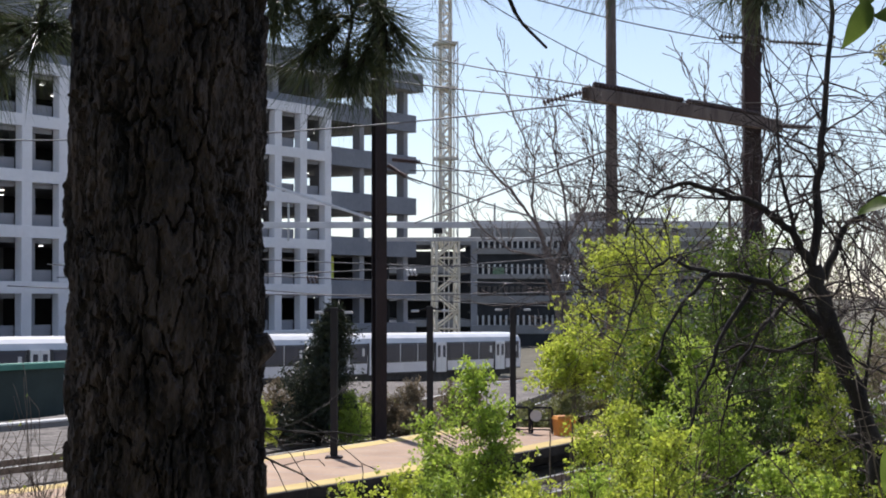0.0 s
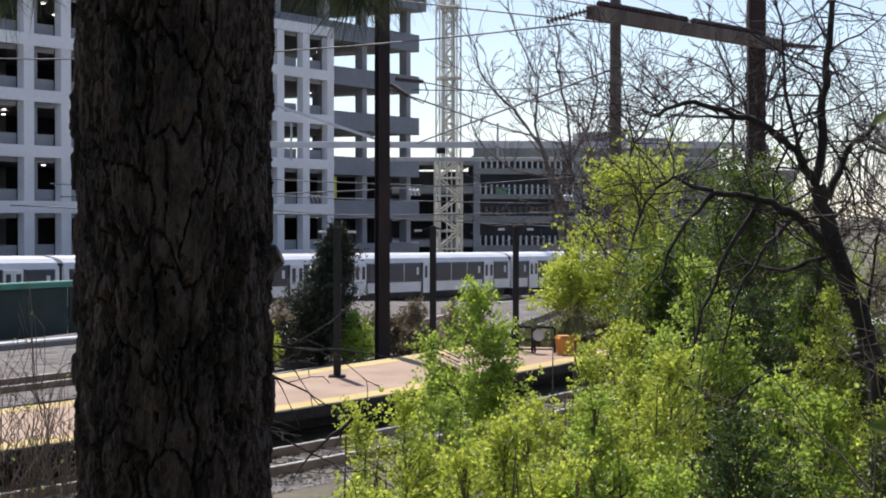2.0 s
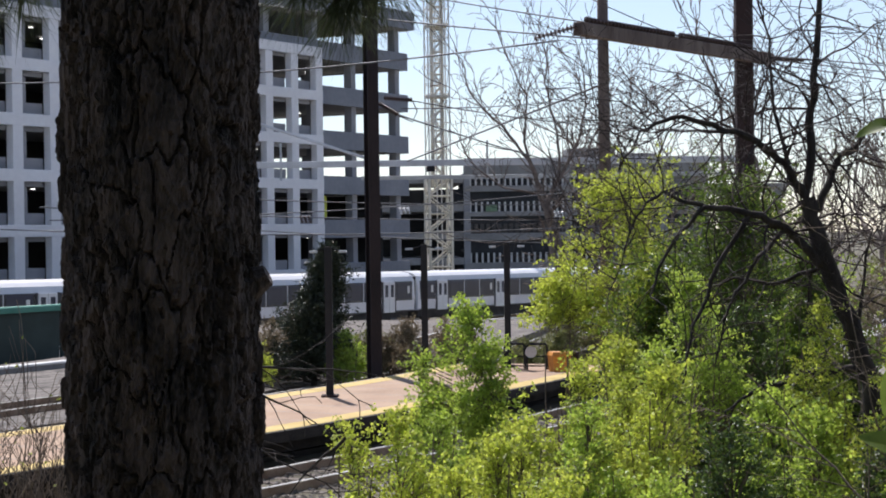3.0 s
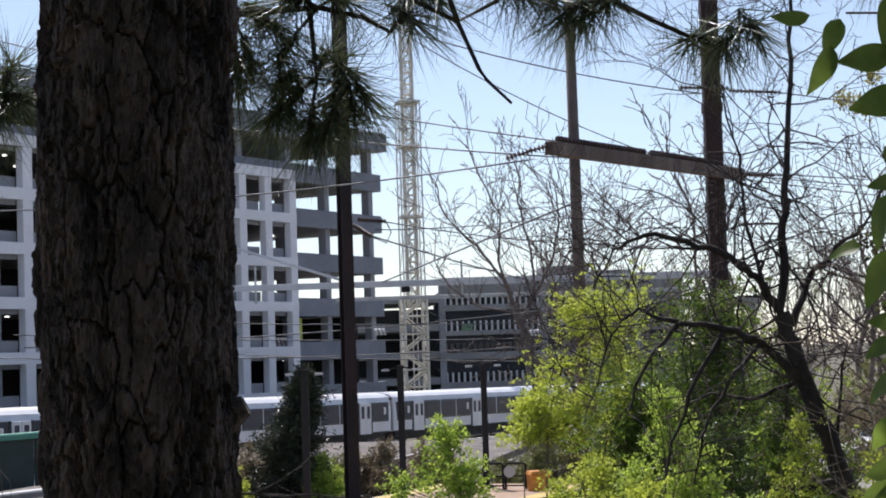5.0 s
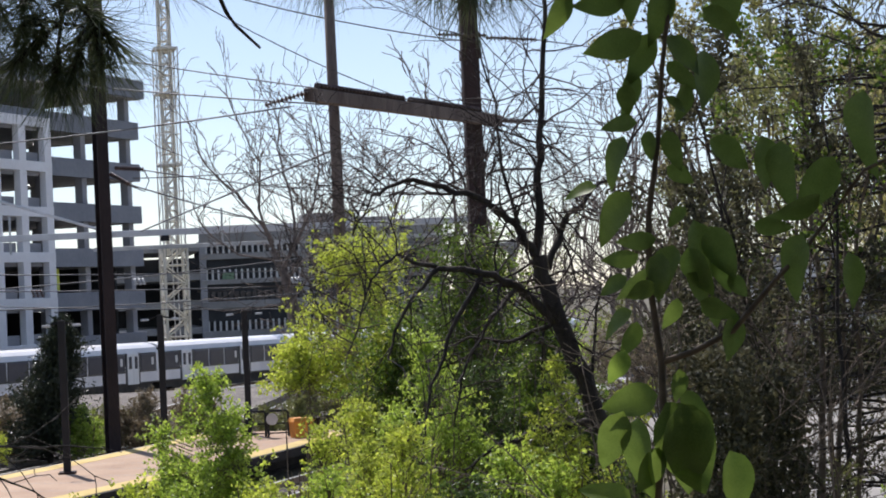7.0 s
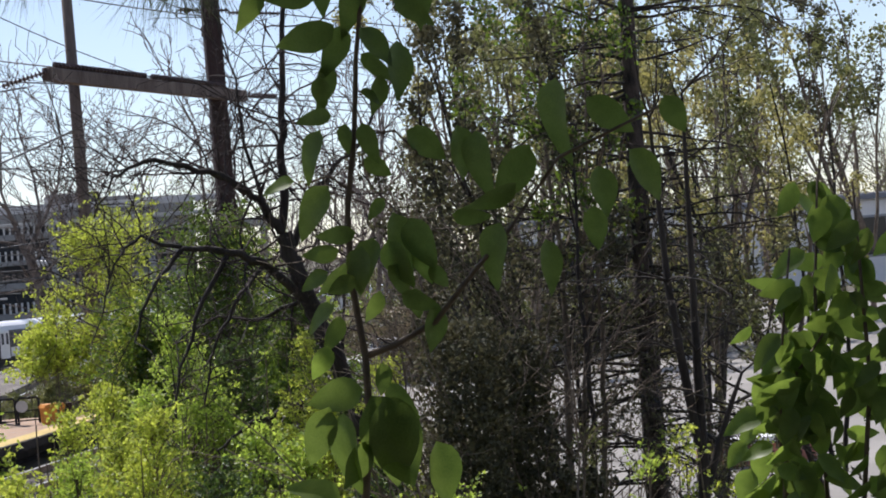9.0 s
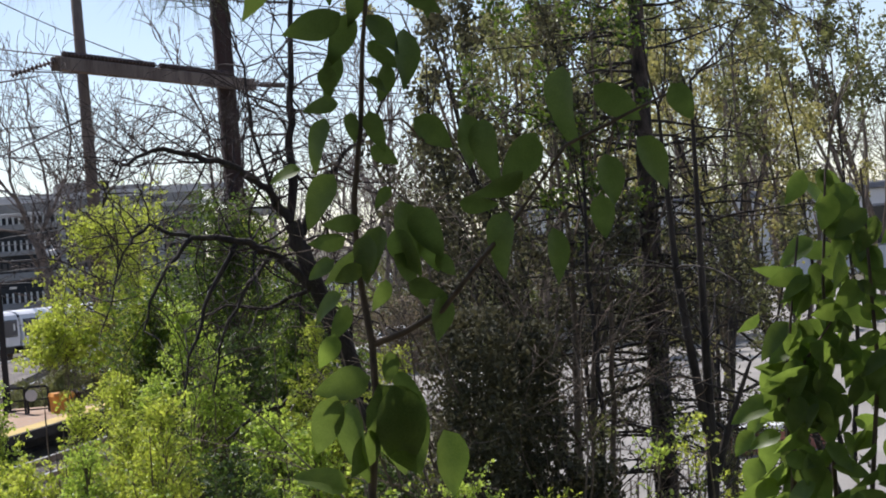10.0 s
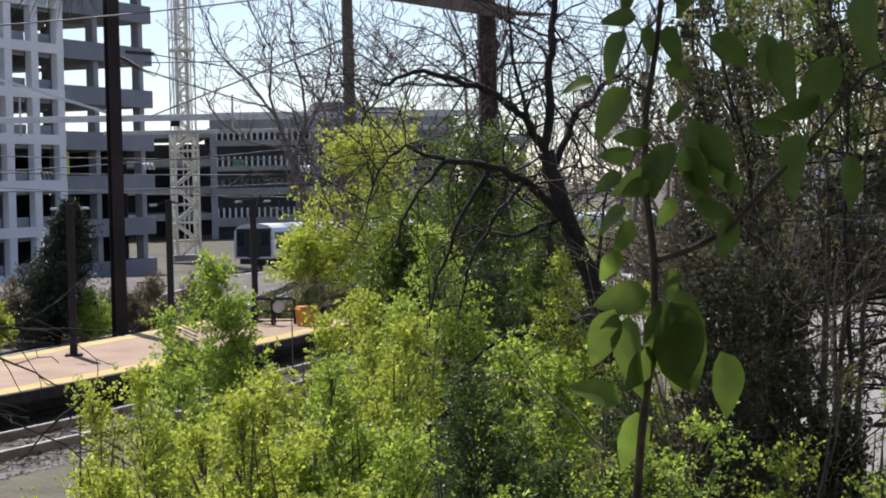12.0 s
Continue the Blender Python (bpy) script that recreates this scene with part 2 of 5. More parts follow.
def blades(name, mat, pts, size, rng, parent=None, wide=0.42, fold=0.12, droop=0.0, label="", kind="stuff"):
    """Many small folded leaf blades, one at each point, in one mesh."""
    p = np.asarray(pts, dtype=float)
    n = len(p)
    a = rng.normal(size=(n, 3))
    a[:, 2] -= droop
    a /= np.linalg.norm(a, axis=1)[:, None] + 1e-9
    b = np.cross(a, rng.normal(size=(n, 3)))
    b /= np.linalg.norm(b, axis=1)[:, None] + 1e-9
    c = np.cross(a, b)
    s = size * rng.uniform(0.6, 1.3, size=(n, 1))
    v = np.stack([p, p + s * (0.5 * a + wide * b + fold * c), p + s * a, p + s * (0.5 * a - wide * b + fold * c)], 1).reshape(-1, 3)
    i = np.arange(n)[:, None] * 4
    f = np.concatenate([i + [0, 1, 2], i + [0, 2, 3]], 0)
    me = bpy.data.meshes.new(name)
    me.from_pydata(v.tolist(), [], f.tolist())
    me.materials.append(M[mat])
    ob = new(name, me)
    ob.parent = parent
    return tagged(ob, label, kind=kind)


def limb(out, rng, p, d, length, r, depth, q):
    """Grow one branch and its side branches: out gets (points, radii, depth)."""
    n = max(3, int(length / q["step"]))
    p, d = Vector(p), Vector(d).normalized()
    pts, rad = [p.copy()], [r]
    for i in range(n):
        d = (d + Vector((rng.gauss(0, 1), rng.gauss(0, 1), rng.gauss(0, 1))) * q["wob"] + Vector((0, 0, q["up"]))).normalized()
        p = p + d * (length / n)
        pts.append(p.copy())
        rad.append(max(q["tip"], r * (1 - 0.75 * (i + 1) / n)))
        f = (i + 1) / n
        if depth > 0 and f > q.get("bare", 0.15):
            for _ in range(q["kids"] if rng.random() < q.get("dense", 0.8) else 0):
                side = d.cross(Vector((rng.gauss(0, 1), rng.gauss(0, 1), rng.gauss(0, 1)))).normalized()
                w = radians(rng.uniform(*q["angle"]))
                limb(out, rng, p, d * math.cos(w) + side * math.sin(w), length * q["ratio"] * rng.uniform(0.6, 1.1) * (1.15 - 0.6 * f), max(q["tip"], rad[-1] * 0.6), depth - 1, q)
    out.append((pts, rad, depth))


def wood(name, branches, mat, parent, label="", seg=(4, 5, 7, 8)):
    g = Geo()
    for pts, rad, depth in branches:
        g.tube(pts, rad, seg[min(depth, 3)], cap=False)
    return part(name, g, mat, parent, label, smooth=True)


def along(branches, rng, count, spread, deepest=1):
    """Random points close to the thin branches."""
    segs = [(b[0][i], b[0][i + 1]) for b in branches if b[2] <= deepest for i in range(len(b[0]) - 1)]
    out = []
    for _ in range(count):
        a, b = segs[rng.randrange(len(segs))]
        q = a.lerp(b, rng.random())
        out.append((q.x + rng.gauss(0, spread), q.y + rng.gauss(0, spread), q.z + rng.gauss(0, spread)))
    return out


def smoothstep(a, b, x):
    t = min(1.0, max(0.0, (x - a) / (b - a)))
    return t * t * (3 - 2 * t)


def ground_z(x, y):
    z = 2.1 - 2.75 * smoothstep(3.5, 15, y + 0.1 * abs(x)) - 1.7 * smoothstep(58, 105, y)
    return z


# ---- ground, tracks, platform ----
def build_ground():
    xs = [-3000, -900, -300, -150] + [x for x in range(-80, 81, 4)] + [150, 300, 900, 3000]
    ys = [-2000, -300, -60, -20] + [y for y in range(-8, 24, 1)] + [y for y in range(24, 130, 4)] + [150, 200, 300, 600, 1500, 4500]
    g = Geo()
    for y in ys:
        for x in xs:
            near = 1 if -8 < y < 120 and abs(x) < 80 else 0
            g.v.append((x, y, ground_z(x, y) - 0.05 + near * 0.08 * noise.noise((x * 0.35, y * 0.35, 0))))
    w = len(xs)
    g.f = [(j * w + i, j * w + i + 1, (j + 1) * w + i + 1, (j + 1) * w + i) for j in range(len(ys) - 1) for i in range(w - 1)]
    setting("ground", g, "soil", "brown soil and dry grass sloping down from the bank", "ground", True)


U = Vector((0.52, 0.854, 0))        # along the near platform
N = Vector((-0.854, 0.52, 0))       # away from the viewer, across it
EDGE = Vector((-3.36, 35.3, 0))     # a point of its front edge
BOW = 0.004


def alongside(s, off, z=0.0):
    """A point s metres along the platform's bowed front edge, off metres behind it."""
    p = EDGE + U * s + N * (BOW * s * s)
    n = (N - U * (2 * BOW * s)).normalized()
    return Vector((p.x + n.x * off, p.y + n.y * off, z))


def strip(s0, s1, a, b, z0, z1, step=2.0):
    """A bar that follows the platform from s0 to s1, between the offsets a and b and the heights z0 and z1."""
    g = Geo()
    n = max(1, int((s1 - s0) / step))
    for i in range(n + 1):
        s = s0 + (s1 - s0) * i / n
        g.v += [tuple(alongside(s, a, z0)), tuple(alongside(s, b, z0)), tuple(alongside(s, b, z1)), tuple(alongside(s, a, z1))]
    for i in range(n):
        k = 4 * i
        g.f += [(k + j, k + (j + 1) % 4, k + 4 + (j + 1) % 4, k + 4 + j) for j in range(4)]
    g.f += [(3, 2, 1, 0), (4 * n, 4 * n + 1, 4 * n + 2, 4 * n + 3)]
    return g


def build_platform():
    s0, s1 = -26, 19
    setting("platform", strip(s0, s1, 0.12, 4.85, -0.2, 0.0), "paving", "salmon-pink paved low station platform", "platform")
    # the shadow below the edge is put into the base's near-black colour
    base = setting("platform_base", strip(s0, s1, 0.9, 4.3, -0.75, -0.2), "kerb_and_shade", "platform base, near-black for the shade below the platform's edge", "platform")
    part("kerb", strip(s0, s1, 0.0, 0.12, -0.22, -0.004), "kerb_and_shade", base)
    # added dark bars that deepen the painted shade under the edge
    for off, z in ((0.55, -0.42), (0.7, -0.68)):
        part("shade_bar", strip(s0, s1, off, off + 0.3, z - 0.1, z + 0.1), "kerb_and_shade", base, "near-black bar added for the shade under the platform edge")
    part("kerb", strip(s0, s1, 4.85, 4.97, -0.22, -0.004), "concrete", base)
    for a in (0.12, 4.25):
        band = setting("tactile_strip", strip(s0, s1, a, a + 0.6, 0.0, 0.005), "yellow_paint", "yellow tactile warning strip along the platform edge", "strip")
    # pale joints between the paving bays
    joints = Geo()
    for i in range(30):
        s = s0 + 1.5 * i
        a, b = alongside(s, 0.75, 0.002), alongside(s, 4.22, 0.002)
        d = U * 0.02
        joints.quad(a - d, b - d, b + d, a + d)
    part("paving_joints", joints, "concrete", bpy.data.objects["platform"], "thin pale joints between paving bays")


def build_track(name, off, z, s0, s1, label):
    bed = setting(name, strip(s0, s1, off - 1.9, off + 1.9, z - 0.5, z - 0.19), "ballast", label, "track")
    for side in (-0.75, 0.75):
        part("rail", strip(s0, s1, off + side - 0.035, off + side + 0.035, z - 0.17, z - 0.02), "rail", bed)
        part("rail_head", strip(s0, s1, off + side - 0.036, off + side + 0.036, z - 0.018, z), "rail_top", bed, "worn bright rail head")
    tie = Geo().bevelled(-0.12, -1.3, -0.2, 0.12, 1.3, -0.165, 0.02).mesh("sleeper", M["sleeper"])
    s = s0
    while s < min(s1, s0 + 75):
        p, q = alongside(s, off, z), alongside(s + 0.1, off, z)
        part("sleeper", tie, "", bed, m=Matrix.Translation(p) @ Matrix.Rotation(math.atan2(q.y - p.y, q.x - p.x), 4, "Z"))
        s += 0.6
    return bed


def build_stones():
    rng = random.Random(8)
    g = Geo()
    for i in range(5200):
        s, off = rng.uniform(-14, 14), rng.uniform(-3.6, -0.3)
        p, r = alongside(s, off, -0.66 if -3.3 < off else -0.7), rng.uniform(0.02, 0.05)
        k = len(g.v)
        g.v += [(p.x + r * rng.uniform(0.6, 1.2) * a, p.y + r * rng.uniform(0.6, 1.2) * b, p.z + r * c) for a, b, c in ((1, 0, 0), (0, 1, 0), (-1, 0, 0), (0, -1, 0), (0.1, 0.1, 0.9))]
        g.f += [(k, k + 1, k + 4), (k + 1, k + 2, k + 4), (k + 2, k + 3, k + 4), (k + 3, k, k + 4)]
    tagged(part("ballast_stones", g, "ballast"), "loose pale grey ballast stones between the rails", "ballast", kind="stuff")


# ---- the far line: the direction that buildings and the train share ----
FAR = Vector((0.485, 0.875, 0)).normalized()
TURN = math.atan2(FAR.y, FAR.x)


def far_frame(x, y, z):
    return Matrix.Translation((x, y, z)) @ Matrix.Rotation(TURN, 4, "Z")


def build_far_tracks():
    pitch = Matrix.Rotation(0.0125, 4, "Y")
    for i, w in enumerate((0.0, -5.0, -11.0, -16.0)):
        o = Matrix.Translation((-3.0, 116, -1.8)) @ Matrix.Rotation(TURN, 4, "Z") @ pitch @ Matrix.Translation((0, w, 0.0))
        bed = part("far_track", Geo().box(-110, -1.9, -0.7, 260, 1.9, -0.19), "ballast", m=o)
        tagged(bed, "grey ballast bed of a far railway track", "track", "", "structure")
        for side in (-0.72, 0.72):
            part("rail", Geo().box(-110, side - 0.05, -0.19, 260, side + 0.05, 0.0), "rail_top" if i else "rail", bed)
        if i in (1, 2):
            part("third_rail_cover", Geo().box(-110, 1.35, -0.05, 260, 1.6, 0.14), "fin", bed, "pale cover board of the power rail")


# ---- buildings ----
TOPS = [-1.2, 1.83, 4.88, 7.94, 11.1, 14.2, 17.3]


def build_garage():
    """Open car park: white gridded front, grey spandrels, see-through floors."""
    m = far_frame(-2.0, 139.6, 0)
    b = thing("parking_garage", "open multi-storey garage with white grid front and grey spandrels, under construction", "building", m)
    deep, left = 17.0, -66.0
    for z in TOPS:
        part("floor_slab", Geo().box(left, 0.42, z - 1.2, -0.35, deep - 0.4, z - 0.95), "concrete", b)
        for a, e in ((-6.05, 0.1), (-12.3, -6.1)):
            part("spandrel", Geo().bevelled(a, 0, z - 1.27, e, 0.35, z, 0.03), "grey_wall", b)
        part("end_spandrel", Geo().bevelled(-0.25, 0.4, z - 1.27, 0.1, deep, z, 0.03), "grey_wall", b)
        for k in range(6):
            part("rear_spandrel", Geo().bevelled(left + k * 11, deep - 0.35, z - 1.27, left + k * 11 + 10.9, deep, z - 0.35, 0.03), "grey_wall", b)
    col = Geo().bevelled(-0.32, -0.32, -3.3, 0.32, 0.32, 19.2, 0.04).mesh("column", M["grey_column"])
    for s in (-0.75, -7.0, -12.0, -18.0, -24.0, -30.0, -36.0, -42.0, -48.0, -54.0, -60.0):
        for w in (0.75, 8.5, deep - 0.75):
            part("column", col, "", b, m=Matrix.Translation((s, w, 0)))
    part("roof_slab", Geo().box(left, -0.1, 19.0, 0.3, deep, 19.3), "concrete", b)
    part("roof_fascia", Geo().bevelled(left, -0.4, 19.05, 0.5, -0.05, 20.4, 0.05), "grey_wall", b)
    part("roof_fascia", Geo().bevelled(0.3, 0, 19.05, 0.5, deep, 20.4, 0.05), "grey_wall", b)
    part("top_band", Geo().bevelled(left, -0.02, 16.05, -12.32, 0.33, 17.3, 0.03), "grey_wall", b)
    # white grid
    pier = Geo().bevelled(-0.42, -0.35, -3.0, 0.42, 0.15, 16.05, 0.03).mesh("pier", M["white_wall"])
    for k in range(18):
        part("pier", pier, "", b, m=Matrix.Translation((-12.75 - 3.05 * k, 0, 0)))
    zs = [-1.85, 1.2, 4.25, 7.3, 10.35, 13.4, 16.4]
    for z in zs:
        part("white_band", Geo().bevelled(left, -0.38, z - 0.33, -12.33, 0.12, z + 0.33, 0.03), "white_wall", b)
    frame_mesh = Geo().box(-1.1, 0.2, 0.33, 1.1, 0.4, 0.98).box(-1.1, 0.2, 2.45, 1.1, 0.4, 2.72).box(-1.1, 0.2, 0.98, -0.62, 0.4, 2.45).mesh("window", M["grey_column"])
    lamp = Geo().box(-0.09, -0.09, -0.06, 0.09, 0.09, 0).mesh("ceiling_lamp", M["lamp_glow"])
    rng = random.Random(3)
    for k in range(17):
        for z in zs[:-1]:
            s = -14.275 - 3.05 * k
            win = part("window", frame_mesh, "", b, m=Matrix.Translation((s, 0, z)))
    # walls that block the sky behind; the floors' inner shade is their colour
    part("core_shade_wall", Geo().box(-29.9, 9.0, -3.2, -0.6, 9.3, 0.6), "inner_shade", b, "near-black wall painted as the garage's inner shade")
    part("core_shade_wall", Geo().box(-30.0, 15.2, 0.7, -0.6, 15.5, 7.6), "inner_shade", b, "near-black wall painted as the garage's inner shade")
    part("core_shade_wall", Geo().box(left, 9.0, -3.2, -30.0, 9.3, 19.0), "inner_shade", b, "near-black wall painted as the garage's inner shade")
    part("core_shade_wall", Geo().box(-1.45, 1.6, -3.2, -1.2, 15.9, 6.7), "inner_shade", b, "near-black wall painted as the garage's inner shade")
    for z in TOPS[1:]:
        for s in (-4.0, -10.0, -16.0, -21.0, -26.0, -33.0, -38.0, -42.0, -46.0, -50.0, -54.0):
            for w in (3.0, 6.5):
                if rng.random() < 0.42:
                    part("ceiling_lamp", lamp, "", b, "small lit ceiling lamp", m=Matrix.Translation((s + rng.uniform(-1, 1), w, z + 1.83)))
    part("yellow_sheeting", Geo().bevelled(-11.6, 1.3, 5.0, -9.4, 1.4, 6.6, 0.02), "yellow_sheet", b, "yellow safety sheeting")
    # handrails on the open floors
    for z in TOPS[3:]:
        g = Geo()
        for s in range(-12, 0, 1):
            g.tube([(s, deep - 1.2, z - 0.3), (s, deep - 1.2, z + 0.25)], 0.03, 4)
        g.tube([(-12, deep - 1.2, z + 0.25), (-0.5, deep - 1.2, z + 0.25)], 0.03, 4)
        part("guard_rail", g, "galvanised", b)
    return b


def build_deck():
    """Wide parking deck behind, with rows of white fins."""
    b = thing("parking_deck", "long grey concrete parking deck with rows of white fins", "building", Matrix.Translation((0, 230, 0)) @ Matrix.Rotation(0.05, 4, "Z"))
    rows = [(13.1, 10.8), (9.7, 7.6), (6.5, 4.8), (3.8, 1.3), (0.2, -3.0)]
    for top, low in rows:
        cut = low if top > 12 else low + 0.66 * (top - low)
        part("fascia", Geo().bevelled(3.6, 0, cut, 34.0, 0.6, top, 0.06), "concrete", b)
        # strip under each fascia: the gap's shade put into its colour
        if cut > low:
            part("shade_strip", Geo().bevelled(3.6, 0.3, low, 34.0, 0.9, cut - 0.01, 0.04), "inner_shade", b, "near-black strip painted as shade between the deck's rows")
        # inner slabs darker than the fascia: shade inside the deck put into colour
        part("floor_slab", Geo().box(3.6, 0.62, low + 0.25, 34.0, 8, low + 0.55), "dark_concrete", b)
    # near-black walls hide the sky and stand in for the deck's shaded depth
    part("rear_shade_wall", Geo().box(-14, 25, -3, 34, 25.5, 9.9), "inner_shade", b)
    part("rear_shade_wall", Geo().box(3.6, 12, 9.4, 34, 12.5, 11.2), "inner_shade", b)
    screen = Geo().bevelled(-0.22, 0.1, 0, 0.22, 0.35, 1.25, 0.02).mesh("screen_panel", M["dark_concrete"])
    fin = Geo().bevelled(-0.12, 0.1, 0, 0.12, 0.35, 1.25, 0.02).mesh("fin", M["fin"])
    for i, (top, low) in enumerate(rows[1:]):
        for k in range(26):
            part("screen_panel" if i == 2 else "fin", screen if i == 2 else fin, "", b, m=Matrix.Translation((4.3 + 0.72 * k, 0.02, top - 0.06)))
    part("stair_core", Geo().bevelled(22.8, 1, -3, 34.0, 7, 12.5, 0.1), "concrete", b)
    for x in (3.9, 16.5, 22.4, 28.4, 33.6):
        part("column", Geo().bevelled(x - 0.4, 0.05, -3, x + 0.4, 0.75, 13.0, 0.06), "grey_column", b)
    for z in (10.1, 6.6, 3.2, 0.0):
        part("side_slab", Geo().bevelled(-9, 0.5, z, 3.6, 24, z + 0.85, 0.05), "concrete", b)
    part("roof_hut", Geo().bevelled(17.0, 4, 13.1, 23.0, 10, 14.4, 0.1), "concrete", b)
    part("roof_hut", Geo().bevelled(23.2, 2, 12.9, 28.0, 9, 13.6, 0.1), "concrete", b)
    part("side_wing", Geo().bevelled(34.0, 0.5, 8.6, 44.0, 20, 9.6, 0.06), "concrete", b)
    for x in (36.0, 43.0):
        part("column", Geo().bevelled(x - 0.4, 0.8, -3, x + 0.4, 1.6, 8.7, 0.06), "grey_column", b)
    part("green_netting", Geo().bevelled(6.2, -0.08, 6.5, 7.6, -0.02, 7.4, 0.02), "netting", b, "green debris netting")


def lattice(g, w, z0, z1, step, r, rb):
    for x in (-w, w):
        for y in (-w, w):
            g.tube([(x, y, z0), (x, y, z1)], r, 4)
    z, flip = z0, 1
    while z < z1 - 0.1:
        e = min(z + step, z1)
        for y in (-w, w):
            g.tube([(-w * flip, y, z), (w * flip, y, e)], rb, 4)
            g.tube([(y, -w * flip, z), (y, w * flip, e)], rb, 4)
            g.tube([(-w, y, e), (w, y, e)], rb, 4)
            g.tube([(y, -w, e), (y, w, e)], rb, 4)
        z, flip = e, -flip


def build_crane():
    c = thing("tower_crane", "cream lattice tower crane mast rising beyond the roofs", "crane", Matrix.Translation((0.25, 158, -2.2)) @ Matrix.Rotation(0.18, 4, "Z"))
    base = part("mast_base", Geo().bevelled(-1.3, -1.3, 0, 1.3, 1.3, 0.5, 0.05), "concrete", c)
    for x in (-0.95, 0.95):
        for y in (-0.95, 0.95):
            part("leg", Geo().tube([(x, y, 0.4), (x, y, 10.6)], 0.14, 4), "crane_paint", base)
    for k in range(7):
        z, flip = 0.2 + 1.5 * k, (1, -1)[k % 2]
        for y in (-0.95, 0.95):
            for a, e in (((-0.95 * flip, y, z), (0.95 * flip, y, z + 1.5)), ((y, -0.95 * flip, z), (y, 0.95 * flip, z + 1.5)), ((-0.95, y, z + 1.5), (0.95, y, z + 1.5)), ((y, -0.95, z + 1.5), (y, 0.95, z + 1.5))):
                part("brace", Geo().tube([a, e], 0.085, 4), "crane_paint", base)
    g = Geo()
    lattice(g, 0.42, 10.0, 46, 0.95, 0.10, 0.06)
    part("mast", g, "crane_paint", c)
    g = Geo()
    lattice(g, 0.9, 10.6, 27.5, 2.4, 0.06, 0.03)
    part("climbing_frame", g, "crane_pale", c)
    for z in (17.5, 23.5, 27.3):
        part("platform_deck", Geo().bevelled(-0.9, -0.9, z, 0.9, 0.9, z + 0.22, 0.03), "crane_paint", c)
    part("ladder", Geo().tube([(0.2, -0.45, 1), (0.2, -0.45, 40)], 0.05, 4).tube([(-0.2, -0.45, 1), (-0.2, -0.45, 40)], 0.05, 4), "crane_pale", c)


# ---- train ----
def build_train_car():
    m = Matrix.Identity(4)
    car = thing("metro_car", "silver and white metro car with dark windows, rolling", "train", m, "cars of the train")
    h = 11.25
    prof = [(-1.5, 0.85), (-1.54, 1.7), (-1.5, 2.55), (-1.38, 2.98), (-1.1, 3.17), (-0.5, 3.28), (0.5, 3.28), (1.1, 3.17), (1.38, 2.98), (1.5, 2.55), (1.54, 1.7), (1.5, 0.85)]

    def shell(x0, x1, keep):
        g = Geo()
        for x in (x0, x1):
            g.v += [(x, y, z) for y, z in keep]
        n = len(keep)
        g.f = [(i, i + 1, n + i + 1, n + i) for i in range(n - 1)] + [tuple(range(n - 1, -1, -1)), tuple(range(n, 2 * n))]
        return g
    part("body", shell(-h, h, [prof[i] for i in (0, 1, 2, 9, 10, 11)]), "train_steel", car)
    part("roof", shell(-h + 0.02, h - 0.02, prof[2:10]), "train_white", car, "bright white curved roof")
    part("underframe", Geo().box(-h + 0.4, -1.3, 0.45, h - 0.4, 1.3, 0.85), "train_under", car)
    for s in (-1, 1):
        part("equipment_box", Geo().bevelled(-4.5, s * 0.9 - 0.4, 0.2, 4.5, s * 0.9 + 0.4, 0.6, 0.05), "train_under", car)
        part("end_panel", Geo().bevelled(s * h - 0.02, -1.36, 1.0, s * h + 0.02, 1.36, 2.95, 0.01), "band", car, "black end panel")
        for y in (-1.41, 1.41):
            part("end_pillar", Geo().bevelled(s * h - 0.05, y - 0.07, 0.9, s * h + 0.05, y + 0.07, 2.8, 0.02), "train_white", car)
        part("end_door", Geo().bevelled(s * h - 0.03, -0.45, 0.9, s * h + 0.03, 0.45, 2.8, 0.02), "train_under", car)
        part("end_window", Geo().bevelled(s * h - 0.05, 0.6, 1.75, s * h + 0.05, 1.25, 2.7, 0.03), "glass", car)
        part("end_window", Geo().bevelled(s * h - 0.05, -1.25, 1.75, s * h + 0.05, -0.6, 2.7, 0.03), "glass", car)
        part("coupler", Geo().bevelled(min(s * h, s * (h + 0.35)), -0.15, 0.55, max(s * h, s * (h + 0.35)), 0.15, 0.85, 0.03), "train_under", car)
    pane = Geo().bevelled(-0.9, -0.03, 1.62, 0.9, 0.03, 2.58, 0.02).mesh("window", M["train_glass"])
    leaf = Geo().bevelled(-0.325, -0.05, 0.82, 0.325, 0.05, 2.68, 0.02).mesh("door", M["train_white"])
    light = Geo().bevelled(-0.18, -0.06, 1.75, 0.18, 0.06, 2.5, 0.02).mesh("pane", M["train_glass"])
    seal = Geo().bevelled(-0.085, -0.03, 0.84, 0.085, 0.03, 2.7, 0.02).mesh("door_seal", M["band"])
    post = Geo().bevelled(-0.035, -0.03, 1.55, 0.035, 0.03, 2.66, 0.02).mesh("window_post", M["train_steel"])
    notice = Geo().bevelled(-0.14, -0.04, 1.95, 0.14, 0.04, 2.4, 0.02).mesh("notice", M["fin"])
    for side in (-1, 1):
        for x0, x1 in ((-10.95, -8.95), (-7.25, -0.85), (0.85, 7.25), (8.95, 10.95)):
            part("window_band", Geo().bevelled(x0, side * 1.5 - 0.04, 1.52, x1, side * 1.5 + 0.04, 2.68, 0.02), "band", car, "black band round the windows")
            n = max(1, round((x1 - x0) / 2.1))
            for k in range(n):
                x = x0 + (x1 - x0) * (k + 0.5) / n
                part("window", pane, "", car, m=Matrix.Translation((x, side * 1.525, 0)))
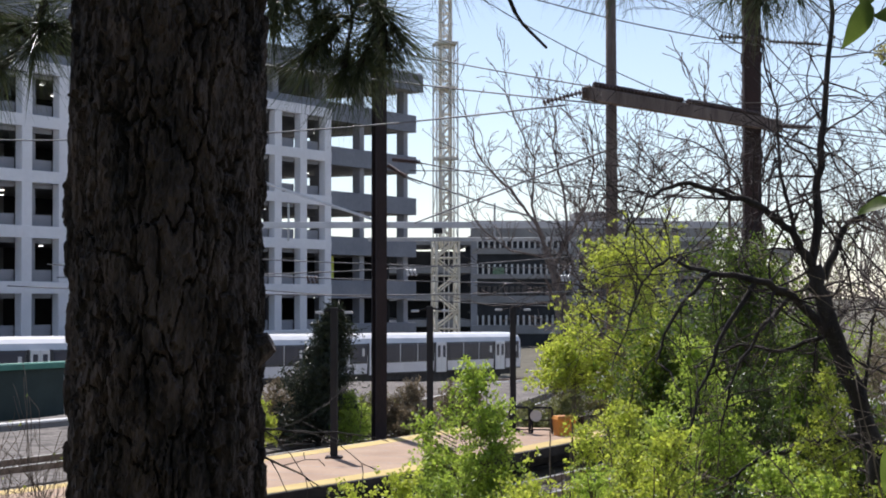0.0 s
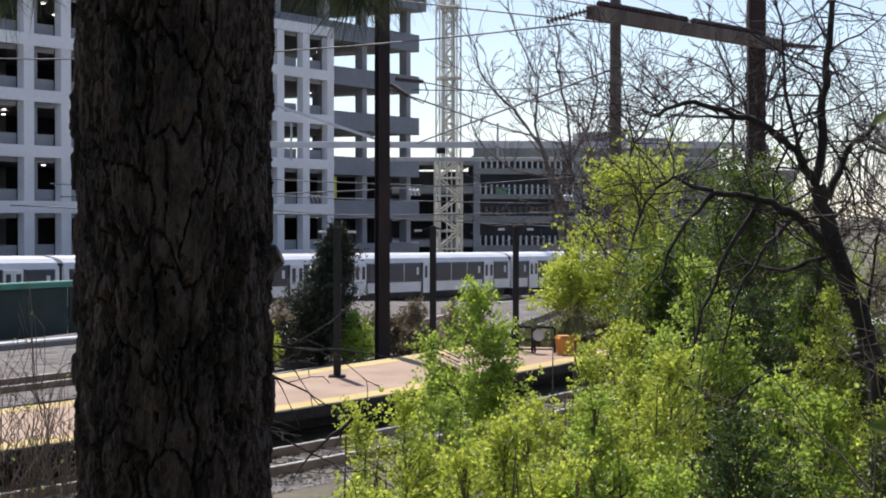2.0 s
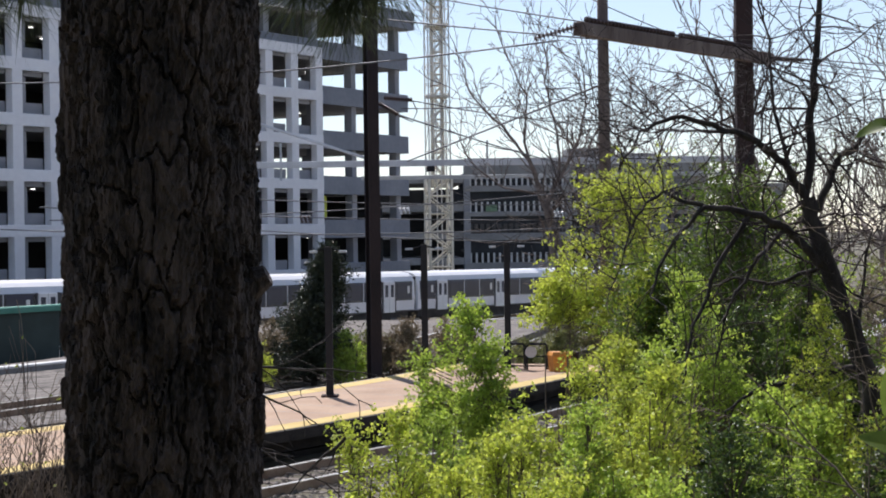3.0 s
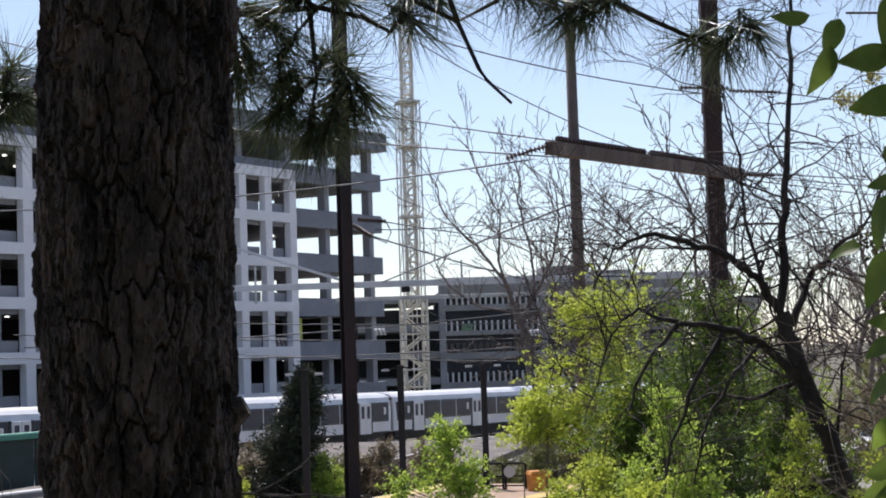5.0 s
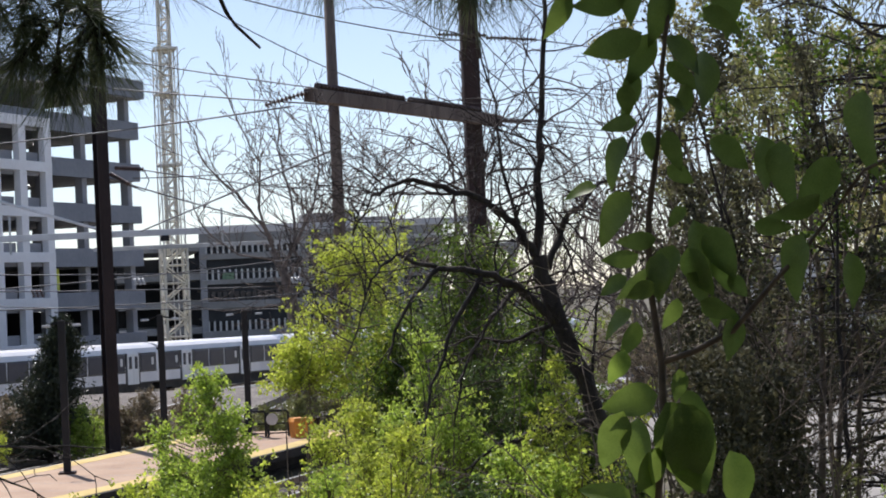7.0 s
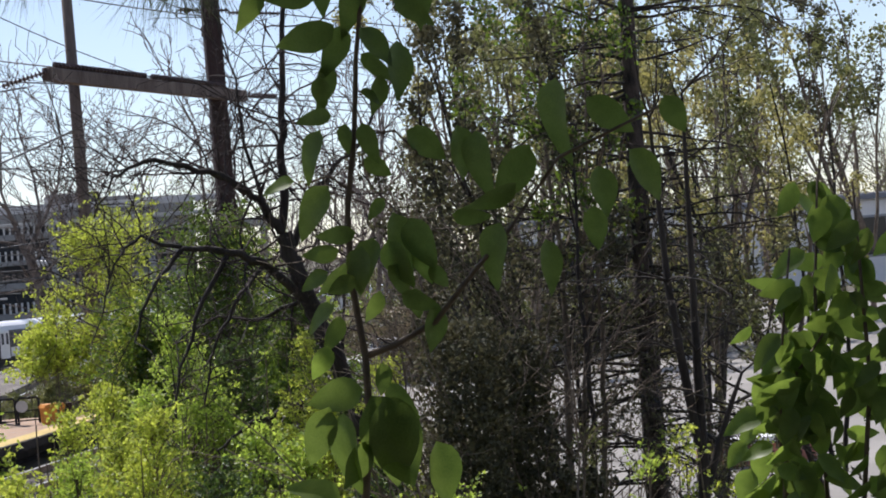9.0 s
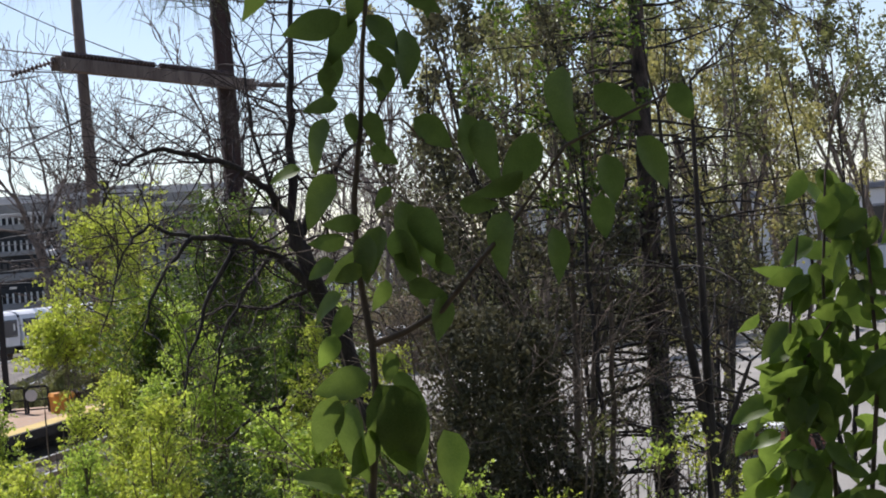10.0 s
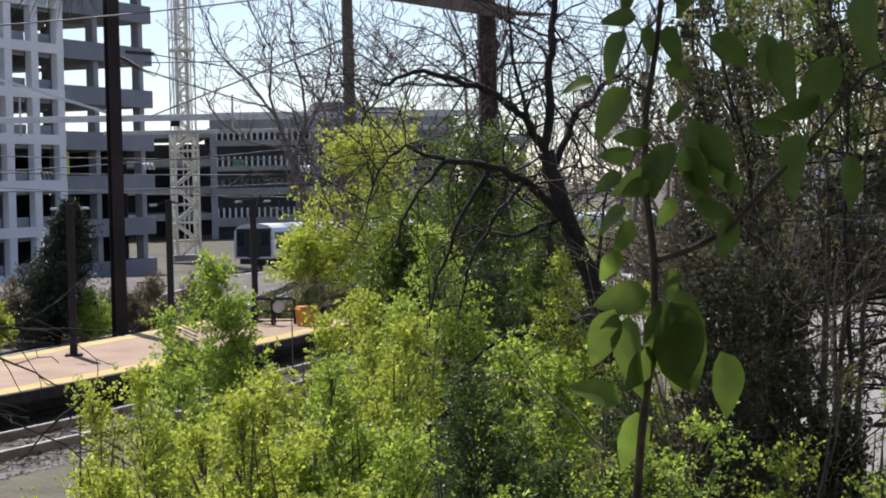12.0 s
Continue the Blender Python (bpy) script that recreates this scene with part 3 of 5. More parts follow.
                if k:
                    part("window_post", post, "", car, m=Matrix.Translation((x0 + (x1 - x0) * k / n, side * 1.53, 0)))
            part("notice", notice, "", car, "small white notice in the window", m=Matrix.Translation((x1 - 0.5, side * 1.53, 0)))
        for x in (-8.1, 0, 8.1):
            for e in (-1, 1):
                d = part("door", leaf, "", car, "white sliding door leaf", m=Matrix.Translation((x + e * 0.335, side * 1.53, 0)))
                part("pane", light, "", d)
                part("door_seal", seal, "", d, "dark door seal", m=Matrix.Translation((e * 0.42, 0, 0)))
        part("sill_line", Geo().bevelled(-h + 0.1, side * 1.51 - 0.04, 0.84, h - 0.1, side * 1.51 + 0.04, 0.92, 0.01), "band", car, "dark line along the sill")
    wheel = Geo().tube([(0, -0.07, 0), (0, 0.07, 0)], 0.36, 14).mesh("wheel", M["rail"])
    for x in (-7.7, 7.7):
        part("bogie", Geo().bevelled(x - 1.5, -1.05, 0.3, x + 1.5, 1.05, 0.55, 0.06), "train_under", car)
        for dx in (-1.1, 1.1):
            for y in (-0.75, 0.75):
                part("wheel", wheel, "", car, m=Matrix.Translation((x + dx, y, 0.36)))
    return car


GRADE = Matrix.Rotation(TURN, 4, "Z") @ Matrix.Rotation(0.0125, 4, "Y")


def train_pose(s):
    """Pose of a car whose middle is s metres along the far line."""
    p = Vector((-3.0, 116, -1.8)) + FAR * s
    return Matrix.Translation((p.x, p.y, p.z - 0.0125 * s)) @ GRADE


CARS = []


def build_train():
    first = build_train_car()
    CARS.append(first)
    for i in range(5):
        CARS.append(copy_thing(first, train_pose(17.8 - 11.5 - 22.9 * (i + 1))))


LAG = ((0, -3.1), (1, -2.85), (2, -2.3), (3, -1.75), (4.5, -0.95), (6, -0.3), (7.5, 0.2), (9.3, 0.55), (10.2, 0.45), (11, -0.3), (12, -2.3))


def travelled(t):
    """Metres that the train has gone: it gathers speed, and eases off at the end."""
    for (a, u), (b, v) in zip(LAG, LAG[1:]):
        if t <= b:
            f = (t - a) / (b - a)
            return 17.8 + 9.75 * t + 0.145 * t * t + u + (v - u) * f
    return 0.0


def motions():
    for i, car in enumerate(CARS):
        walk(car, [(k * 0.5, train_pose(travelled(k * 0.5) - 11.5 - 22.9 * i)) for k in range(25)])


# ---- posts, poles and wires ----
def build_lamp_post(p, h, arm):
    post = thing("platform_post", "black square steel post with small lamp arms on the platform", "post", Matrix.Translation(p), "posts on the platform")
    part("shaft", Geo().bevelled(-0.085, -0.085, 0, 0.085, 0.085, h, 0.015), "black_steel", post)
    part("base_plate", Geo().bevelled(-0.2, -0.2, 0, 0.2, 0.2, 0.05, 0.02), "rust_steel", post)
    part("arm", Geo().tube([(-arm, 0, h - 0.12), (-0.1, 0, h - 0.06), (0.1, 0, h - 0.06), (arm, 0, h - 0.12)], 0.022, 6), "black_steel", post)
    for s in (-1, 1):
        part("lamp_head", Geo().bevelled(s * arm - 0.1, -0.06, h - 0.15, s * arm + 0.1, 0.06, h - 0.09, 0.02), "galvanised", post, "small pale lamp head")


def insulator(g, a, b, r, n):
    a, b = Vector(a), Vector(b)
    g.tube([a, b], r * 0.35, 5)
    d = (b - a).normalized() * 0.025
    for i in range(n):
        p = a.lerp(b, (i + 0.5) / n)
        g.tube([p - d, p, p + d * 1.2], [r * 0.4, r, r * 0.4], 8)


def build_steel_pole():
    x, y = -1.73, 51.0
    pole = thing("catenary_pole", "tall dark rust-brown steel railway pole with insulators", "pole", Matrix.Translation((x, y, -0.65)) @ Matrix.Rotation(0.45, 4, "Z"))
    ring = [(-0.16, -0.16), (0.16, -0.16), (0.16, -0.12), (0.03, -0.12), (0.03, 0.12), (0.16, 0.12), (0.16, 0.16), (-0.16, 0.16), (-0.16, 0.12), (-0.03, 0.12), (-0.03, -0.12), (-0.16, -0.12)]
    g = Geo()
    g.v = [(x_, y_, z_) for z_ in (0, 15) for x_, y_ in ring]
    g.f = [(i, (i + 1) % 12, 12 + (i + 1) % 12, 12 + i) for i in range(12)] + [tuple(range(12, 24))]
    part("shaft", g, "dark_rust", pole)
    part("footing", Geo().bevelled(-0.4, -0.4, 0, 0.4, 0.4, 0.35, 0.05), "concrete", pole)
    for a, b in (((0.3, -0.2, 8.15), (1.15, -0.2, 8.1)), ((0.2, -0.1, 8.0), (0.75, -0.1, 7.7)), ((0.5, 0, 14.0), (1.4, 0, 13.5))):
        g = Geo()
        insulator(g, a, b, 0.075, 12)
        part("insulator", g, "insulator", pole)
    part("jumper_loop", Geo().tube([(1.15, -0.2, 8.1), (1.3, -0.2, 7.8), (1.15, -0.2, 7.5), (0.75, -0.1, 7.68)], 0.018, 5), "cable", pole)


def build_beam_poles():
    a = thing("wooden_pole", "weathered grey-brown wooden utility pole", "pole", Matrix.Translation((4.28, 47.0, -0.65)))
    part("shaft", Geo().tube([(0.03, 0, 0), (0.0, 0, 6), (-0.02, 0, 15)], [0.18, 0.155, 0.12], 14), "pole_wood", a, smooth=True)
    b = thing("steel_pole", "heavy rust-brown steel pole carrying a cross beam", "pole", Matrix.Translation((8.75, 52.6, -0.65)))
    part("shaft", Geo().bevelled(-0.24, -0.24, 0, 0.24, 0.24, 15.5, 0.04), "rust_steel", b)
    for z in (3.0, 6.0, 8.2, 11.0):
        part("splice_plate", Geo().bevelled(-0.27, -0.27, z, 0.27, 0.27, z + 0.3, 0.03), "rust_steel", b)
    p, q = Vector((3.44, 44.55, 8.62)), Vector((9.62, 53.25, 8.62))
    d = (q - p).normalized()
    turn = Matrix.Translation((p + q) / 2) @ Matrix.Rotation(math.atan2(d.y, d.x), 4, "Z")
    ln = (q - p).length / 2
    beam = thing("cross_beam", "brown timber cross beam with rows of dark insulators between two poles", "beam", turn)
    part("timber", Geo().bevelled(-ln, -0.13, -0.16, ln, 0.13, 0.16, 0.03), "pole_wood", beam)
    part("timber", Geo().bevelled(-ln * 0.55, 0.16, -0.02, ln * 0.9, 0.3, 0.24, 0.03), "rust_steel", beam)
    for i in range(2):
        g = Geo()
        insulator(g, (-ln * 0.95 + i * ln * 0.9, -0.05, 0.23), (-ln * 0.1 + i * ln * 0.85, -0.05, 0.23), 0.085, 26)
        part("insulator", g, "insulator", beam)
    g = Geo()
    insulator(g, (-ln, 0, 0.05), (-ln - 0.75, 0.75, -0.25), 0.085, 11)
    part("insulator", g, "insulator", beam)
    g = Geo()
    insulator(g, (ln, 0, 0), (ln + 1.2, -0.5, 0.02), 0.06, 14)
    part("insulator", g, "insulator", beam)
    g = Geo()
    insulator(g, (-0.9, 0, 11.75), (0.4, -0.6, 11.6), 0.09, 12)
    insulator(g, (0.4, -0.5, 11.55), (1.8, -0.9, 11.4), 0.09, 14)
    part("insulator", g, "insulator", b)


def build_gantry():
    g = thing("gantry", "pale grey steel gantry beams spanning the railway tracks", "gantry", Matrix.Translation((0, 75, 0)))
    part("upper_beam", Geo().bevelled(-8.5, -0.15, 6.5, 12.5, 0.15, 6.75, 0.02), "pale_steel", g)
    part("lower_beam", Geo().bevelled(-3.0, 0.3, 5.98, 12.5, 0.5, 6.14, 0.02), "galvanised", g)
    for x in (2.1, -6.2):
        part("hanger", Geo().box(x - 0.04, -0.04, 6.0, x + 0.04, 0.04, 7.5), "galvanised", g)
    part("leg", Geo().bevelled(12.2, -0.2, -1.6, 12.6, 0.2, 6.75, 0.03), "rust_steel", g)
    part("leg", Geo().bevelled(-8.7, -0.2, -1.6, -8.3, 0.2, 6.75, 0.03), "galvanised", g)
    part("stay", Geo().tube([(-8.0, -0.2, 8.6), (-2.2, -0.2, 6.65)], 0.065, 6), "pale_steel", g)
    part("bracket", Geo().bevelled(-0.35, -0.2, 6.28, 0.0, 0.2, 6.5, 0.04), "black_steel", g)


def build_wires():
    """Overhead wires, each hung in a shallow arc."""
    lines = [
        ((-20, 62, 9.2), (3.0, 45.2, 8.4), 0.5, 0.022), ((-20, 61, 14.0), (4.2, 47, 8.6), 0.4, 0.02), ((-20, 66, 17.0), (8.7, 52.5, 9.0), 0.6, 0.02),
        ((-0.6, 51, 12.9), (9, 53, 10.9), 0.25, 0.02), ((-0.5, 51, 12.95), (8.6, 52.4, 8.6), 0.4, 0.016), ((-0.6, 50.9, 7.4), (16, 62, 7.6), 0.7, 0.018),
        ((-1.1, 74.9, 6.7), (4.2, 47, 7.45), 0.0, 0.03), ((-1.5, 50.8, 7.2), (6, 75, 6.3), 0.1, 0.025),
        ((-0.9, 51, 7.2), (12, 60, 9.5), 0.5, 0.016), ((9.6, 53.2, 8.6), (60, 120, 13.0), 0.8, 0.02), ((9.6, 53.3, 8.5), (60, 122, 12.0), 0.9, 0.02),
        ((9.6, 53.2, 8.7), (60, 118, 14.0), 0.8, 0.02), ((10.5, 53.2, 11.0), (60, 118, 17.0), 0.8, 0.02),
        ((-14, 70, 5.6), (14, 78, 5.0), 0.35, 0.022), ((-14, 66, 4.9), (14, 74, 4.3), 0.3, 0.022), ((-14, 60, 4.1), (12, 70, 4.3), 0.4, 0.022),
        ((-14, 74, 4.6), (20, 80, 3.2), 0.5, 0.022), ((-12, 58, 4.35), (9, 66, 5.6), 0.3, 0.02),
    ]
    for i, (a, b, sag, r) in enumerate(lines):
        a, b = Vector(a), Vector(b)
        pts = []
        for k in range(13):
            f = k / 12
            p = a.lerp(b, f)
            p.z -= sag * 4 * f * (1 - f)
            pts.append(p)
        tagged(part("overhead_wire", Geo().tube(pts, r, 5), "cable", smooth=True), "thin grey overhead wire strung between poles", "wire", "overhead wires")
    for x, y, z in ((-1.2, 62.0, 4.55), (4.2, 66, 4.4), (-4.4, 60.5, 4.3)):
        s = thing("insulator_string", "short pale insulators on an overhead wire", "insulator", Matrix.Translation((x, y, z)))
        for k in range(3):
            g = Geo()
            insulator(g, (k * 0.13, 0, 0.12), (k * 0.13 + 0.08, 0, -0.12), 0.07, 3)
            part("insulator", g, "insulator_pale" if x > -4 else "insulator", s)


def build_platform_things():
    for s_, off, arm in ((0, 0, 0.34), (1, 0, 0.38), (2, 0, 0.4)):
        x, y = ((-2.52, 43.4), (-0.32, 48.0), (1.98, 52.4))[s_]
        build_lamp_post((x, y, 0), 3.5, arm)
    f = thing("barrier", "black tubular barrier frames at the platform end", "barrier", Matrix.Translation((1.78, 51.0, 0)) @ Matrix.Rotation(-0.15, 4, "Z"))
    for k in range(2):
        x = 0.05 + k * 0.62
        loop = [(x, 0, 0.02), (x, 0, 0.66), (x + 0.05, 0, 0.72), (x + 0.5, 0, 0.72), (x + 0.55, 0, 0.66), (x + 0.55, 0, 0.02)]
        part("frame", Geo().tube(loop, 0.036, 6), "black_steel", f)
        part("cross_rail", Geo().tube([(x, 0, 0.38), (x + 0.55, 0, 0.38)], 0.022, 6), "black_steel", f)
        part("cross_rail", Geo().tube([(x, 0, 0.12), (x + 0.55, 0, 0.12)], 0.022, 6), "black_steel", f)
    part("round_sign", Geo().tube([(0.78, -0.04, 0.5), (0.78, -0.06, 0.5)], 0.16, 16), "galvanised", f, "round grey plate")
    bx = thing("grit_bin", "orange grit bin with sloped lid beside the barrier", "bin", Matrix.Translation((3.3, 50.4, 0)) @ Matrix.Rotation(0.25, 4, "Z"))
    part("body", Geo().box(-0.24, -0.22, 0, 0.24, 0.22, 0.44, taper=-0.03), "orange", bx)
    part("lid", Geo().box(-0.3, -0.28, 0.44, 0.3, 0.28, 0.53, taper=0.05), "orange", bx, "faded orange lid")
    pipe = thing("signal_box", "short dark rusty post beside the bin", "post", Matrix.Translation((3.75, 50.6, -0.1)))
    part("shaft", Geo().tube([(0, 0, 0), (0, 0, 0.6)], 0.09, 8), "rust_steel", pipe)
    # green sheeted wall across the tracks
    w = thing("sheeted_fence", "dark green sheeted site fence with pale green cap", "fence", far_frame(-16.5, 75, -1.25))
    for k in range(6):
        part("panel", Geo().bevelled(-28 + 6 * k, -0.06, 0.05, -22.1 + 6 * k, 0.06, 2.1, 0.03), "green_sheet", w)
    part("cap", Geo().bevelled(-28, -0.3, 2.1, 8, 0.3, 2.35, 0.05), "green_cap", w, "pale green cap rail")
    for k in range(4):
        part("cap_bracket", Geo().box(-13 + 2.2 * k, -0.05, 2.35, -12.85 + 2.2 * k, 0.05, 2.75), "green_cap", w)
    wall = thing("low_wall", "low pale kerb wall along the far tracks", "wall", far_frame(-13.6, 62, -0.75))
    part("wall", Geo().bevelled(-24, -0.15, 0, 9, 0.15, 0.3, 0.04), "concrete", wall)
    part("coping", Geo().bevelled(-24, -0.2, 0.3, 9, 0.2, 0.38, 0.03), "fin", wall, "white coping")


def build_lot():
    g = Geo()
    g.quad((9.5, 24, -0.58), (70, 24, -0.58), (70, 95, -0.58), (16, 95, -0.58), (12.0, 40, -0.58))
    setting("parking_lot", g, "asphalt", "sunlit pale grey asphalt parking lot behind the trees", "parking lot")
    for k, (x, y, rz, body) in enumerate(((16.2, 62, 0.2, "car_paint"), (19.6, 63, 0.2, "car_paint"), (24.5, 66, 0.2, "car_paint"), (29, 68, 0.2, "car_paint"))):
        c = thing("parked_car", "pale parked car on the parking lot", "car", Matrix.Translation((x, y, -0.58)) @ Matrix.Rotation(rz, 4, "Z"), "parked cars")
        hull = Geo()
        prof = [(-2.2, 0.35), (-2.25, 0.8), (-1.5, 0.95), (-0.85, 1.42), (0.75, 1.45), (1.5, 1.0), (2.15, 0.9), (2.25, 0.4)]
        for y2 in (-0.85, 0.85):
            hull.v += [(a, y2 * (0.86 if z > 1.2 else 1.0), z) for a, z in prof]
        n = len(prof)
        hull.f = [(i, i + 1, n + i + 1, n + i) for i in range(n - 1)] + [tuple(range(n)), tuple(range(2 * n - 1, n - 1, -1)), (0, n, 2 * n - 1, n - 1)]
        part("body", hull, body, c)
        part("windscreen", Geo().quad((-1.42, -0.78, 0.99), (-1.42, 0.78, 0.99), (-0.92, 0.68, 1.4), (-0.92, -0.68, 1.4)), "glass", c)
        for s in (-1, 1):
            part("side_window", Geo().quad((-0.8, s * 0.86, 1.0), (1.2, s * 0.86, 1.0), (0.7, s * 0.76, 1.38), (-0.7, s * 0.76, 1.38)), "glass", c)
            for a in (-1.4, 1.4):
                part("wheel", Geo().tube([(a, s * 0.7, 0.32), (a, s * 0.88, 0.32)], 0.32, 14), "train_under", c)
    w = thing("planter_wall", "low planter wall with pale sunlit cap beside the lot", "wall", Matrix.Translation((14.3, 31.0, -0.58)) @ Matrix.Rotation(-0.1, 4, "Z"))
    part("wall", Geo().bevelled(-0.9, -0.3, 0, 1.2, 0.3, 0.38, 0.03), "car_red", w)
    part("cap", Geo().bevelled(-1.0, -0.4, 0.38, 1.3, 0.4, 0.5, 0.04), "fin", w, "pale stone cap")
    b = thing("white_building", "long white low building behind the parking lot", "building", Matrix.Translation((50, 106, -0.6)) @ Matrix.Rotation(-0.3, 4, "Z"))
    part("wall", Geo().bevelled(-16, 0, 0, 26, 12, 5.2, 0.1), "white_wall", b)
    part("roof", Geo().bevelled(-16.4, -0.4, 5.2, 26.4, 12.4, 5.6, 0.1), "grey_wall", b)
    for k in range(13):
        wn_ = part("window", Geo().bevelled(-15 + 3.1 * k, -0.06, 1.6, -13.2 + 3.1 * k, 0.04, 4.2, 0.03), "grey_column", b)
        part("pane", Geo().bevelled(-14.85 + 3.1 * k, -0.09, 1.75, -13.35 + 3.1 * k, -0.05, 4.05, 0.02), "glass", wn_)


build_ground()
build_platform()
build_track("near_track", -1.6, -0.5, -26, 30, "near railway track with two rails on pale ballast")
build_track("rear_track", 7.5, -0.5, -30, 40, "railway track behind the platform")
setting("ballast_field", strip(-34, 60, 9.5, 24, -0.95, -0.62, 4.0), "ballast", "weathered grey ballast between the railway tracks", "ballast")
build_track("middle_track", 12.5, -0.45, -34, 45, "rusty railway track on weathered ballast")
build_stones()
build_far_tracks()
build_garage()
build_deck()
build_crane()
build_train()
build_steel_pole()
build_beam_poles()
build_gantry()
build_wires()
build_platform_things()
build_lot()


# ---- plants ----
def twig_mass(branches, mat, parent):
    """The fine wood that nobody could count."""
    return tagged(wood("twig_mass", branches, mat, parent), kind="stuff")


def bush(x, y, top, half, mat, leaf, sprigs, seed, base=0.12, shape=0.6, label="", per=24, name="shrub", category="shrub", wood_mat="twig"):
    """An upright leafy shrub: stems, and sprigs of small leaves held in an uneven, gappy outline."""
    sprigs = int(sprigs * 1.75)
    rng, nr = random.Random(seed), np.random.default_rng(seed)
    g0 = ground_z(x, y) - 0.1
    h = top - g0
    t = thing(name, label or "bright yellow-green spring shrub with small leaves", category, Matrix.Translation((x, y, g0)), "shrubs on the bank" if name == "shrub" else "")
    br, pts = [], []
    for i in range(4):
        a = rng.uniform(0, 6.28)
        foot = Vector((half * 0.3 * math.cos(a), half * 0.3 * math.sin(a), 0))
        end = Vector((half * 0.45 * math.cos(a), half * 0.45 * math.sin(a), h * rng.uniform(0.75, 0.97)))
        mid = [foot.lerp(end, f) + Vector((rng.gauss(0, 0.03), rng.gauss(0, 0.03), 0)) * h * 0.4 for f in (0, 0.25, 0.5, 0.75, 1)]
        br.append((mid, [0.022, 0.018, 0.014, 0.009, 0.005], 2))
    spires = [(0.0, 0.0, 1.0, 0.62)]
    for k in range(6):
        a = rng.uniform(0, 6.28)
        w = rng.uniform(0.45, 0.95)
        spires.append((w * math.cos(a), w * math.sin(a), rng.uniform(0.55, 0.93) * (1.08 - 0.25 * w), rng.uniform(0.34, 0.58)))
    for i in range(sprigs):
        sx, sy, sh, sr = spires[rng.randrange(7) if rng.random() < 0.8 else 0]
        f = base + (1 - base) * rng.random() ** 0.8
        a = rng.uniform(0, 6.28)
        lump = 0.75 + 0.6 * noise.noise((math.cos(a) * 1.7 + seed + sx * 3, math.sin(a) * 1.7, f * 5)) + 0.35 * noise.noise((a * 2 + seed, f * 11, 0.5))
        r = half * sr * (min(1.0, (1 - f) / 0.6) ** shape) * max(0.12, lump * (1.35 if h > 4.5 else 1.0) - (0.3 if h > 4.5 else 0.0)) * 1.35
        r *= rng.random() ** 0.55
        spread = min(1.0, 0.35 + f)
        p = Vector((half * sx * spread + r * math.cos(a), half * sy * spread + r * math.sin(a), h * (base + (f - base) * sh)))
        if mat not in ("leaf_deep", "leaf_mid") and noise.noise((p.x * 2.3 + seed, p.y * 2.3, p.z * 2.0)) < (0.08 if h > 4.5 else -0.12):
            continue
        d = Vector((math.cos(a) * 0.6, math.sin(a) * 0.6, rng.uniform(0.2, 1.2))).normalized()
        ln = rng.uniform(0.12, 0.34) * max(0.6, half) * (1.5 if h > 4.5 else 1.0)
        q = p + d * ln
        if i % 3 == 0:
            inner = Vector((p.x * 0.35, p.y * 0.35, p.z - 0.25 * half))
            br.append(([inner, p, q], [0.008, 0.005, 0.002], 0))
        for c in range(3):
            e = p.lerp(q, (0.15, 0.6, 1.05)[c]) + Vector((rng.gauss(0, leaf * 1.1), rng.gauss(0, leaf * 1.1), rng.gauss(0, leaf * 0.7)))
            for k in range(per // 3):
                pts.append((e.x + rng.gauss(0, leaf * 0.55), e.y + rng.gauss(0, leaf * 0.55), e.z + rng.gauss(0, leaf * 0.42)))
    twig_mass(br, wood_mat, t)
    blades("foliage", mat, pts, leaf * 0.95, nr, t, wide=0.34, droop=-0.35)
    return t


